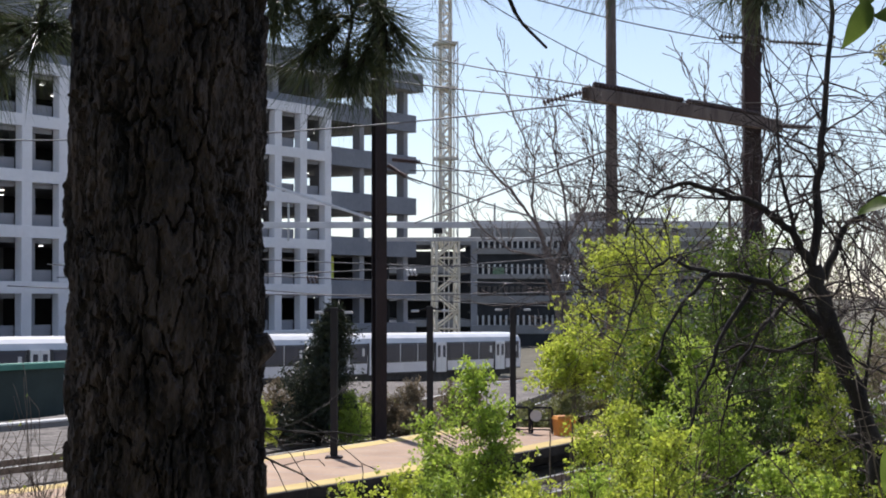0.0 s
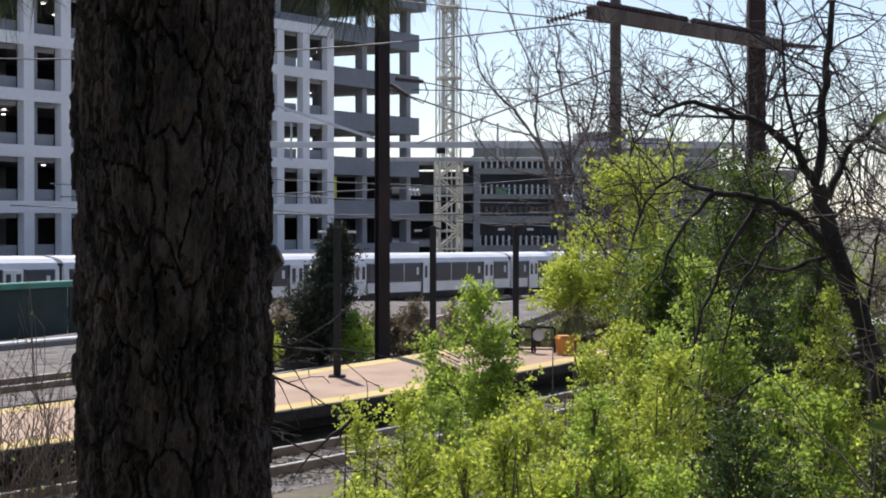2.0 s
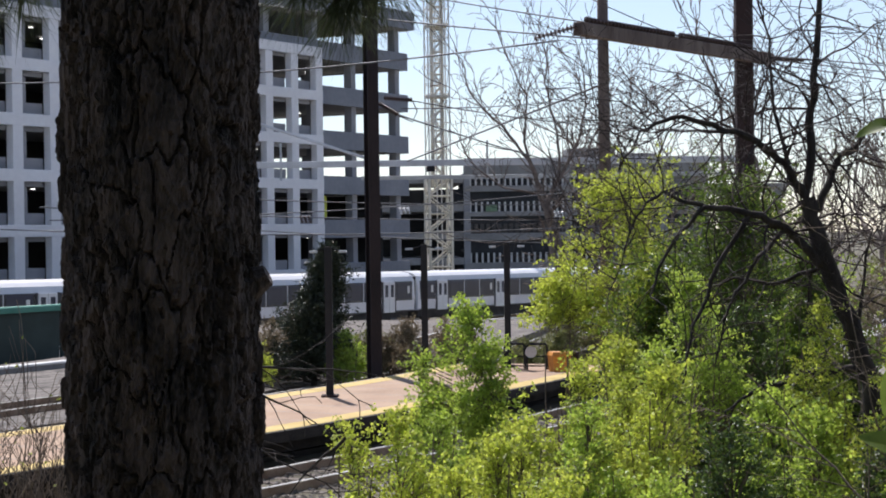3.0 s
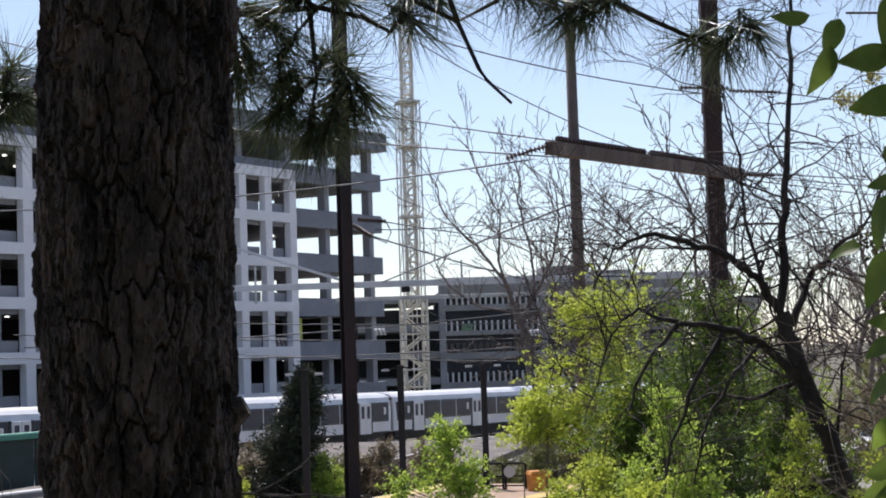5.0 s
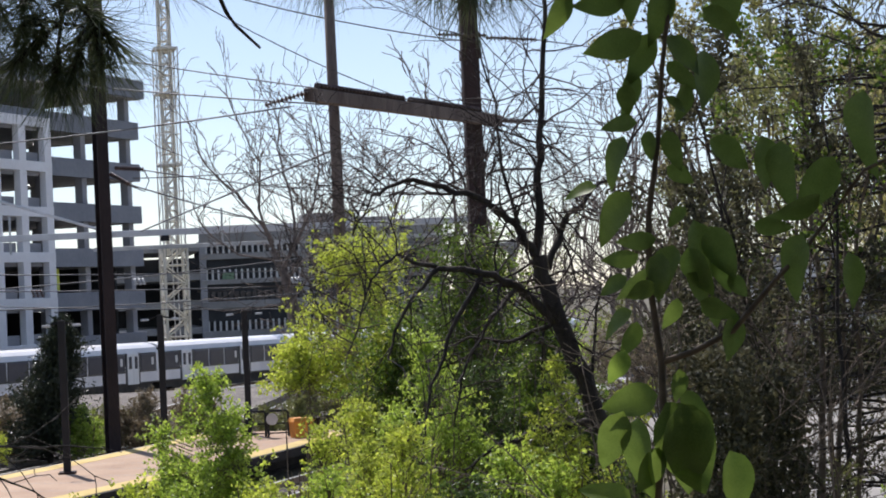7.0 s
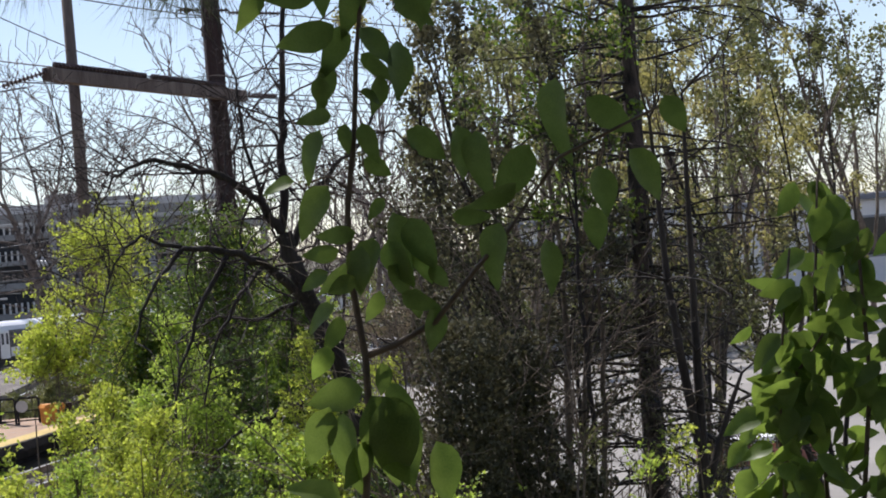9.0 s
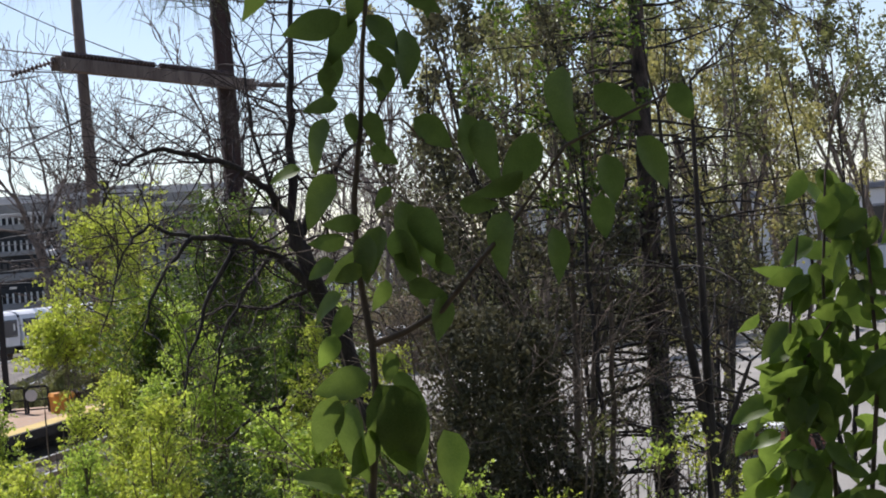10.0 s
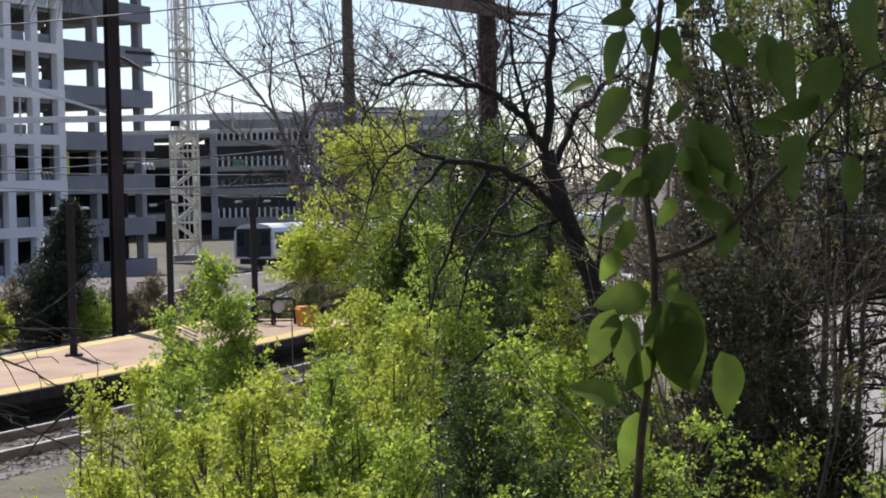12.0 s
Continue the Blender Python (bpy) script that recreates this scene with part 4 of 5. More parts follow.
def build_shrubs():
    rng = random.Random(11)
    rows = [  # x, y, top, half width, material, leaf, sprigs
        (0.47, 28.0, 2.62, 0.80, "leaf_green", 0.060, 620), (-0.36, 17.0, 2.06, 0.55, "leaf_yellow", 0.042, 420), (-0.75, 16.0, 2.0, 0.34, "leaf_yellow", 0.042, 240),
        (2.05, 33.0, 3.10, 0.75, "leaf_yellow", 0.065, 420), (3.70, 33.0, 5.34, 1.2, "leaf_yellow", 0.058, 1000), (2.2, 22.0, 2.35, 0.55, "leaf_yellow", 0.050, 520),
        (0.80, 18.0, 2.15, 0.62, "leaf_yellow", 0.044, 480), (2.28, 19.0, 2.35, 0.70, "leaf_yellow", 0.046, 480), (4.75, 29.0, 4.3, 1.6, "leaf_mid", 0.058, 2000), (4.9, 28.4, 4.1, 1.5, "leaf_green", 0.058, 380), (5.4, 27.0, 3.3, 1.0, "leaf_mid", 0.055, 800),
        (3.4, 25.0, 3.0, 0.85, "leaf_green", 0.052, 600), (5.83, 34.0, 4.5, 0.55, "leaf_yellow", 0.06, 300), (4.36, 21.0, 2.9, 0.42, "leaf_yellow", 0.046, 360),
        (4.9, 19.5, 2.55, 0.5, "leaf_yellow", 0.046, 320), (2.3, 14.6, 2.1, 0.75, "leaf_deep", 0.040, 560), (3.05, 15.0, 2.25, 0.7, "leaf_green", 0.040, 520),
        (0.15, 14.4, 1.85, 0.65, "leaf_yellow", 0.038, 480), (0.95, 13.6, 1.95, 0.65, "leaf_yellow", 0.038, 480), (1.6, 13.4, 1.95, 0.6, "leaf_green", 0.038, 460),
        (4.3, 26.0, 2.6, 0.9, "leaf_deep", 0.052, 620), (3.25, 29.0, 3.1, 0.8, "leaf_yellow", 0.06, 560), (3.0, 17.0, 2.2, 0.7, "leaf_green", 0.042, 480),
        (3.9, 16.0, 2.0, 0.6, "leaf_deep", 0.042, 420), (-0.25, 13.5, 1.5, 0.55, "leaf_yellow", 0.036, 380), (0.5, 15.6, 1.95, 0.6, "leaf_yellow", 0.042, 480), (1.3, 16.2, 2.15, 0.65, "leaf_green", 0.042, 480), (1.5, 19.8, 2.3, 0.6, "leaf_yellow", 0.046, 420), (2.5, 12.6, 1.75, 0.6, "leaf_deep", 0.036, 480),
        (3.3, 13.2, 1.8, 0.55, "leaf_green", 0.036, 420), (2.0, 12.0, 1.6, 0.55, "leaf_green", 0.036, 420), (0.6, 12.3, 1.5, 0.5, "leaf_yellow", 0.036, 360), (0.0, 22.0, 1.6, 0.5, "leaf_green", 0.05, 300), (-1.0, 13.0, 1.55, 0.45, "leaf_yellow", 0.036, 320), (-0.5, 12.9, 1.8, 0.45, "leaf_yellow", 0.036, 320),
    ]
    names = {"leaf_mid": "full green", "leaf_yellow": "yellow-green", "leaf_green": "fresh green", "leaf_deep": "deep green shaded"}
    for i, (x, y, top, half, mat, leaf, n) in enumerate(rows):
        tall = top > 4.4
        bush(x, y, top, half, mat, leaf, n, 20 + i, base=0.74 if (x, y) == (2.05, 33.0) else 0.3 if tall else 0.12, label=("tall slender tree" if tall else "upright shrub") + " with " + names[mat] + " spring leaves on the bank",
             name="tree" if tall else "shrub", category="tree" if tall else "shrub")
    for i, (x, y, top, half, mat, n) in enumerate(((-4.8, 55.0, 1.2, 1.0, "leaf_brown", 330), (-5.35, 52.5, 0.95, 0.6, "leaf_yellow", 240), (-2.6, 53.6, 0.95, 0.7, "leaf_green", 260), (-1.0, 56, 1.05, 0.95, "leaf_brown", 330),
                                                   (0.4, 57, 1.0, 0.8, "leaf_brown", 260), (2.6, 57, 0.35, 0.9, "leaf_olive", 160), (-4.4, 56.5, 1.3, 1.1, "leaf_brown", 330), (3.8, 56, 1.4, 0.8, "leaf_olive", 220), (-6.5, 53, 1.0, 0.8, "leaf_brown", 220), (-2.0, 57, 0.75, 0.9, "leaf_olive", 240), (5.0, 56.4, 1.1, 0.9, "leaf_brown", 220))):
        bush(x, y, top, half, mat, 0.075, n, 60 + i, label="scrubby brown-green bush behind the platform", name="scrub_bush", category="shrub")


def build_juniper():
    rng, nr = random.Random(5), np.random.default_rng(5)
    t = thing("juniper_tree", "dark green pointed juniper behind the platform", "tree", Matrix.Translation((-3.6, 54, -0.7)))
    h = 4.1
    part("trunk", Geo().tube([(0, 0, 0), (0.05, 0, 2), (0.25, 0, h)], [0.1, 0.07, 0.015], 7), "dark_bark", t)
    pts, br = [], []
    for i in range(1500):
        f = rng.random() ** 0.85
        a = rng.uniform(0, 6.28)
        r = 1.3 * (1 - f) ** 0.6 * (0.82 + 0.8 * noise.noise((math.cos(a) * 1.6, math.sin(a) * 1.6, f * 5)) + 0.75 * noise.noise((math.cos(a) * 4, math.sin(a) * 4, f * 13))) * rng.random() ** 0.35 + 0.05
        c = Vector((r * math.cos(a) - 0.15 + 0.6 * f, r * math.sin(a), 0.35 + f * (h - 0.35)))
        br.append(([Vector((0.2 * f, 0, c.z - 0.2)), c], [0.012, 0.004], 0))
        for k in range(13):
            pts.append((c.x + rng.gauss(0, 0.07), c.y + rng.gauss(0, 0.07), c.z + rng.gauss(0, 0.11)))
    twig_mass(br, "dark_bark", t)
    blades("foliage", "leaf_conifer", pts, 0.13, nr, t, wide=0.16)


def build_arched_tree():
    """Dark leaning tree with arched bare limbs."""
    rng = random.Random(9)
    t = thing("bare_tree", "dark leaning tree with arched bare limbs and fine twigs", "tree", Matrix.Translation((5.3, 22, ground_z(5.3, 22) - 0.1)))
    o = Vector((5.3, 22, ground_z(5.3, 22) - 0.1))
    main = [([(5.3, 22, -0.75), (5.25, 22, 1.2), (5.11, 22, 1.97), (4.77, 22, 2.84), (4.51, 22, 3.64), (4.39, 22, 4.11)], 0.135, 0.095),
            ([(4.39, 22, 4.11), (4.45, 22.1, 4.97), (4.54, 22.2, 5.64), (4.57, 22.2, 6.31), (4.7, 22.3, 7.4), (4.72, 22.3, 8.6)], 0.058, 0.018),
            ([(4.37, 22, 4.1), (4.11, 21.9, 4.51), (3.77, 21.8, 4.81), (3.24, 21.7, 4.97), (2.77, 21.6, 5.07), (2.37, 21.5, 4.87), (2.11, 21.4, 4.44)], 0.058, 0.010),
            ([(4.51, 22, 4.0), (4.77, 22.2, 4.54), (5.04, 22.3, 4.77), (5.5, 22.4, 5.15), (6.0, 22.5, 5.9)], 0.046, 0.012),
            ([(4.64, 22, 3.25), (4.11, 21.8, 3.77), (3.64, 21.6, 3.94), (3.11, 21.5, 4.01), (2.71, 21.4, 3.64), (2.44, 21.3, 3.0)], 0.062, 0.012),
            ([(3.64, 21.6, 3.94), (3.25, 21.5, 3.35), (2.95, 21.4, 2.65), (2.78, 21.4, 1.9)], 0.034, 0.009), ([(3.11, 21.5, 4.01), (2.62, 21.5, 4.18), (2.3, 21.4, 3.9), (2.05, 21.4, 3.2)], 0.028, 0.007),
            ([(4.11, 21.8, 3.77), (3.62, 21.6, 3.3), (3.32, 21.5, 2.75), (3.2, 21.5, 2.2)], 0.03, 0.008), ([(4.6, 22, 3.3), (4.0, 22.1, 3.1), (3.55, 22.2, 3.2), (3.0, 22.2, 2.9)], 0.03, 0.008),
            ([(4.94, 22, 2.4), (5.07, 22, 3.31), (5.16, 22, 3.75)], 0.026, 0.008), ([(5.04, 22, 2.1), (4.24, 21.8, 2.04), (3.71, 21.6, 1.91), (3.3, 21.5, 1.65)], 0.05, 0.012),
            ([(4.2, 22, 4.35), (4.05, 22.2, 5.2), (4.0, 22.3, 6.0), (3.8, 22.4, 7.0)], 0.026, 0.008)]
    br = []
    q = {"step": 0.16, "wob": 0.2, "up": 0.0, "tip": 0.0032, "kids": 1, "dense": 0.62, "angle": (25, 60), "ratio": 0.5, "bare": 0.15}
    for pts, r0, r1 in main:
        pts = [Vector(p) - o for p in pts]
        fine = []
        for i in range(len(pts) - 1):
            for k in range(4):
                fine.append(pts[i].lerp(pts[i + 1], k / 4) + Vector((rng.gauss(0, 0.017), rng.gauss(0, 0.017), rng.gauss(0, 0.018))))
        fine.append(pts[-1])
        rad = [r0 + (r1 - r0) * i / (len(fine) - 1) for i in range(len(fine))]
        br.append((fine, rad, 3))
        for i in range(3, len(fine)):
            low = pts[-1].z + o.z < 3.2
            for _ in range(2 if fine[i].z + o.z > 3.2 and not low else 1):
                side = Vector((rng.gauss(-0.25, 1), rng.gauss(0, 0.7), rng.gauss(-0.5 if low else 0.35, 0.8))).normalized()
                limb(br, rng, fine[i], side, rng.uniform(0.4, 1.1) if low else rng.uniform(0.7, 2.1), min(0.016, max(0.009, rad[i] * 0.34)), 2, q)
    wood("trunk", [b for b in br if b[2] == 3], "dark_bark", t)
    twig_mass([b for b in br if b[2] < 3], "twig_red", t)


def build_spreading_tree():
    """The leafless tree by the deck, forking low into wide curved limbs."""
    rng = random.Random(17)
    x, y = 4.55, 70.0
    z = ground_z(x, y) - 0.1
    t = thing("bare_tree", "leafless grey-brown tree forking low into wide curved limbs", "tree", Matrix.Translation((x, y, z)), "bare trees")
    limbs = [([(0.3, 0, 0), (0.2, 0, 1.9), (-0.1, 0, 4.1), (-0.45, 0, 5.9)], 0.17, 0.1), ([(0.7, 0.1, 0), (0.5, 0.1, 2.2), (0.1, 0.1, 4.4), (-0.4, 0, 5.9)], 0.12, 0.08),
             ([(-0.45, 0, 5.9), (-1.0, 0.2, 7.5), (-1.95, 0.4, 8.8), (-3.1, 0.5, 9.9), (-3.5, 0.6, 11.4)], 0.085, 0.02), ([(-0.75, 0, 6.9), (-1.2, -0.3, 8.2), (-1.1, -0.5, 9.9), (-2.0, -0.6, 11.8)], 0.065, 0.018),
             ([(-0.4, 0, 5.95), (0.3, 0.2, 7.1), (0.95, 0.3, 8.4), (1.2, 0.4, 9.9), (0.95, 0.5, 11.4)], 0.08, 0.02), ([(-0.5, 0, 6.2), (-2.0, -0.4, 6.5), (-3.1, -0.6, 7.3), (-3.6, -0.7, 8.2)], 0.045, 0.014),
             ([(0.1, 0.1, 6.8), (0.1, 0.6, 8.6), (-0.35, 0.8, 10.5), (-0.2, 0.9, 11.9)], 0.06, 0.018), ([(0.4, 0, 3.4), (1.4, 0.5, 5.2), (2.0, 0.7, 7.2), (2.6, 0.8, 9.4)], 0.05, 0.014)]
    q = {"step": 0.34, "wob": 0.17, "up": 0.09, "tip": 0.010, "kids": 1, "dense": 0.66, "angle": (22, 52), "ratio": 0.5, "bare": 0.15}
    br = []
    for pts, r0, r1 in limbs:
        pts = [Vector(p) for p in pts]
        fine = [pts[i].lerp(pts[i + 1], k / 4) + Vector((rng.gauss(0, 0.035), rng.gauss(0, 0.035), 0)) for i in range(len(pts) - 1) for k in range(4)] + [pts[-1]]
        rad = [r0 + (r1 - r0) * i / (len(fine) - 1) for i in range(len(fine))]
        br.append((fine, rad, 3))
        for i in range(3, len(fine)):
            if fine[i].z > 4.5:
                out = fine[i] - fine[i - 2]
                limb(br, rng, fine[i], out.normalized() + Vector((rng.gauss(0, 0.7), rng.gauss(0, 0.7), rng.gauss(0.2, 0.4))), rng.uniform(1.3, 3.4), max(0.018, rad[i] * 0.45), 2, q)
    wood("trunk", [b for b in br if b[2] == 3], "grey_bark", t)
    twig_mass([b for b in br if b[2] < 3], "grey_bark", t)


def bare_tree(x, y, h, r, seed, mat="grey_bark", lean=0.0, depth=3, name="bare_tree", label="leafless grey-brown tree with fine upright twigs", leaves=None, slim=1.0):
    rng = random.Random(seed)
    z = ground_z(x, y) - 0.1
    t = thing(name, label, "tree", Matrix.Translation((x, y, z)), "bare trees")
    q = {"step": h * 0.038, "wob": 0.2 if slim == 1 else 0.07, "up": 0.07, "tip": h * (0.001 if h > 9 else 0.0006), "kids": 1, "dense": 0.74, "angle": (20, 50), "ratio": 0.52 * (1 if slim == 1 else 0.62), "bare": 0.22 if slim == 1 else 0.4}
    br = []
    limb(br, rng, (0, 0, 0), (lean, 0, 1), h * 0.85, r, depth, q)
    limb(br, rng, (r, 0, h * 0.22), (0.25 * slim + lean, 0.1, 1), h * 0.62, r * 0.65, depth, q)
    limb(br, rng, (-r, 0, h * 0.25), (-0.3 * slim + lean, 0.1, 1), h * 0.62, r * 0.6, depth, q)
    wood("trunk", [b for b in br if b[2] == depth], mat, t)
    twig_mass([b for b in br if b[2] < depth], mat, t)
    if leaves:
        m, count, size = leaves
        blades("foliage", m, along(br, rng, count, size * 1.2), size, np.random.default_rng(seed), t)
    return t


def build_bare_trees():
    build_spreading_tree()
    for i, (x, y, h, r) in enumerate(((6.9, 74, 13.0, 0.11), (11.5, 66, 14, 0.14), (15.5, 64, 13, 0.14), (8.8, 78, 14, 0.12), (19.5, 74, 13, 0.13))):
        bare_tree(x, y, h, r, 30 + i)
    for i in range(16):
        bare_tree(19 + 3.3 * i, 118 + (i * 37 % 23), 11.5 + (i * 13 % 5), 0.14, 50 + i, depth=2, name="far_tree", label="hazy bare tree in the distance with first green", leaves=("leaf_olive", 900, 0.16))
    for i in range(14):
        a = radians(21 + 0.95 * i)
        y = 150 + (i * 31 % 40)
        bare_tree(y * math.tan(a), y, 17 + (i * 11 % 6), 0.2, 200 + i, depth=2, name="far_tree", label="tall hazy bare tree in the distance", leaves=(("leaf_olive", "leaf_brown")[i % 2], 1500, 0.2))
    for i in range(12):
        x, y = 14.5 + 1.15 * i, 60 + (i * 23 % 9)
        bush(x, y, 2.2 + (i * 7 % 5) * 0.35, 1.5, ("leaf_brown", "leaf_olive", "leaf_vine")[i % 3], 0.1, 260, 300 + i, label="brown brush with first green beside the tracks", name="scrub_bush", category="shrub", base=0.03, shape=0.4)


def build_front_twigs():
    rng = random.Random(14)
    t = thing("bare_bush", "brown leafless bush of thin twigs on the bank", "shrub", Matrix.Translation((-2.85, 13, ground_z(-2.85, 13) - 0.05)))
    br = []
    q = {"step": 0.12, "wob": 0.1, "up": 0.05, "tip": 0.0024, "kids": 1, "dense": 0.55, "angle": (18, 45), "ratio": 0.5}
    for i in range(58):
        limb(br, rng, (rng.uniform(-0.95, 0.5), rng.uniform(-0.3, 0.3), 0), (rng.gauss(0, 0.15), rng.gauss(0, 0.15), 1), rng.uniform(1.7, 3.2), 0.011, 2, q)
    twig_mass(br, "twig", t)
    blades("young_leaves", "leaf_yellow", along(br, rng, 260, 0.03), 0.035, np.random.default_rng(3), t)
    t = thing("dead_branch", "dark bare branch reaching over the platform edge", "branch", Matrix.Translation((-1.3, 11, 3.0)))
    br = []
    q = {"step": 0.08, "wob": 0.12, "up": 0.01, "tip": 0.0028, "kids": 1, "dense": 0.4, "angle": (20, 50), "ratio": 0.5}
    for z, ln in ((0, 1.15), (-0.06, 0.9), (-0.35, 0.9)):
        limb(br, rng, (0, 0, z), (0.9, 0.05, -0.42 + z * 0.3), ln, 0.0095, 2, q)
    limb(br, rng, (0.75, 0, -0.45), (-0.6, 0, -0.9), 0.5, 0.012, 1, q)
    wood("limb", br, "dark_bark", t)


# ---- the near pine: trunk, boughs, needles ----
def build_pine_trunk():
    t = thing("pine_tree", "thick dark pine trunk with deep plated bark", "tree", Matrix.Translation((-0.565, 3.56, 1.9)))
    n, rows, h = 380, 800, 4.2
    g = Geo()
    for j in range(rows + 1):
        z = h * j / rows
        for i in range(n):
            a = 2 * math.pi * i / n
            c, s = math.cos(a), math.sin(a)
            q = Vector((c * 2.9, s * 2.9, z * 5.6))
            q += Vector((noise.noise(q * 1.2), noise.noise(q * 1.2 + Vector((9, 0, 0))), noise.noise(q * 1.2 + Vector((0, 9, 0))))) * 0.6 + Vector((noise.noise(q * 4.5), noise.noise(q * 4.5 + Vector((9, 0, 0))), noise.noise(q * 4.5 + Vector((0, 9, 0))))) * 0.16
            d, near = noise.voronoi(q, distance_metric="DISTANCE", exponent=2.5)
            crack = smoothstep(0.0, 0.075, d[1] - d[0])
            q2 = Vector((c * 7, s * 7, z * 15)) + Vector((noise.noise(q * 3), noise.noise(q * 3 + Vector((5, 0, 0))), noise.noise(q * 3 + Vector((0, 5, 0))))) * 0.9
            d2, near2 = noise.voronoi(q2, distance_metric="DISTANCE", exponent=2.5)
            d3, near3 = noise.voronoi(Vector((c * 17, s * 17, z * 34)) + (q2 - q) * 0.35, distance_metric="DISTANCE", exponent=2.5)
            step = noise.noise(near[0] * 3.7) * 0.012 + noise.noise(near2[0] * 3.1) * 0.013 + noise.noise(near3[0] * 2.7) * 0.006
            r = 0.176 + 0.006 * noise.noise((c * 1.3, s * 1.3, z * 1.6)) + 0.017 * (crack - 0.7) + step + 0.0022 * noise.noise((c * 38, s * 38, z * 50)) + 0.0016 * noise.noise((c * 70, s * 70, z * 120))
            x0 = 0.05 + 0.024 * (z - 1.8) + 0.012 * math.sin(z * 2.0)
            g.v.append((x0 + r * c, r * s, z))
    for j in range(rows):
        for i in range(n):
            e = (i + 1) % n
            g.f.append((j * n + i, j * n + e, (j + 1) * n + e, (j + 1) * n + i))
    part("trunk", g, "bark", t)
    for z, a, ln in ((1.75, -0.15, 0.02),):
        part("limb_stub", Geo().tube([(0.05 + 0.16 * math.cos(a), 0.16 * math.sin(a), z), (0.05 + (0.18 + ln) * math.cos(a), 0.18 * math.sin(a), z + 0.02)], [0.035, 0.02], 8), "bark", t)


def tuft(pts, rng, c, d, count, ln):
    """Needles of one shoot end: long thin blades fanned about the direction d."""
    d = Vector(d).normalized()
    for i in range(count):
        e = (d * rng.uniform(0.0, 1.1) + Vector((rng.gauss(0, 0.7), rng.gauss(0, 0.7), rng.gauss(-0.3, 0.65)))).normalized()
        p = Vector(c) + d * rng.uniform(-0.06, 0.03)
        tip = p + e * ln * rng.uniform(0.75, 1.1) + Vector((0, 0, -0.012))
        side = e.cross(Vector((rng.gauss(0, 1), rng.gauss(0, 1), rng.gauss(0, 1)))).normalized() * 0.0016
        pts.append((p - side, p + side, tip))


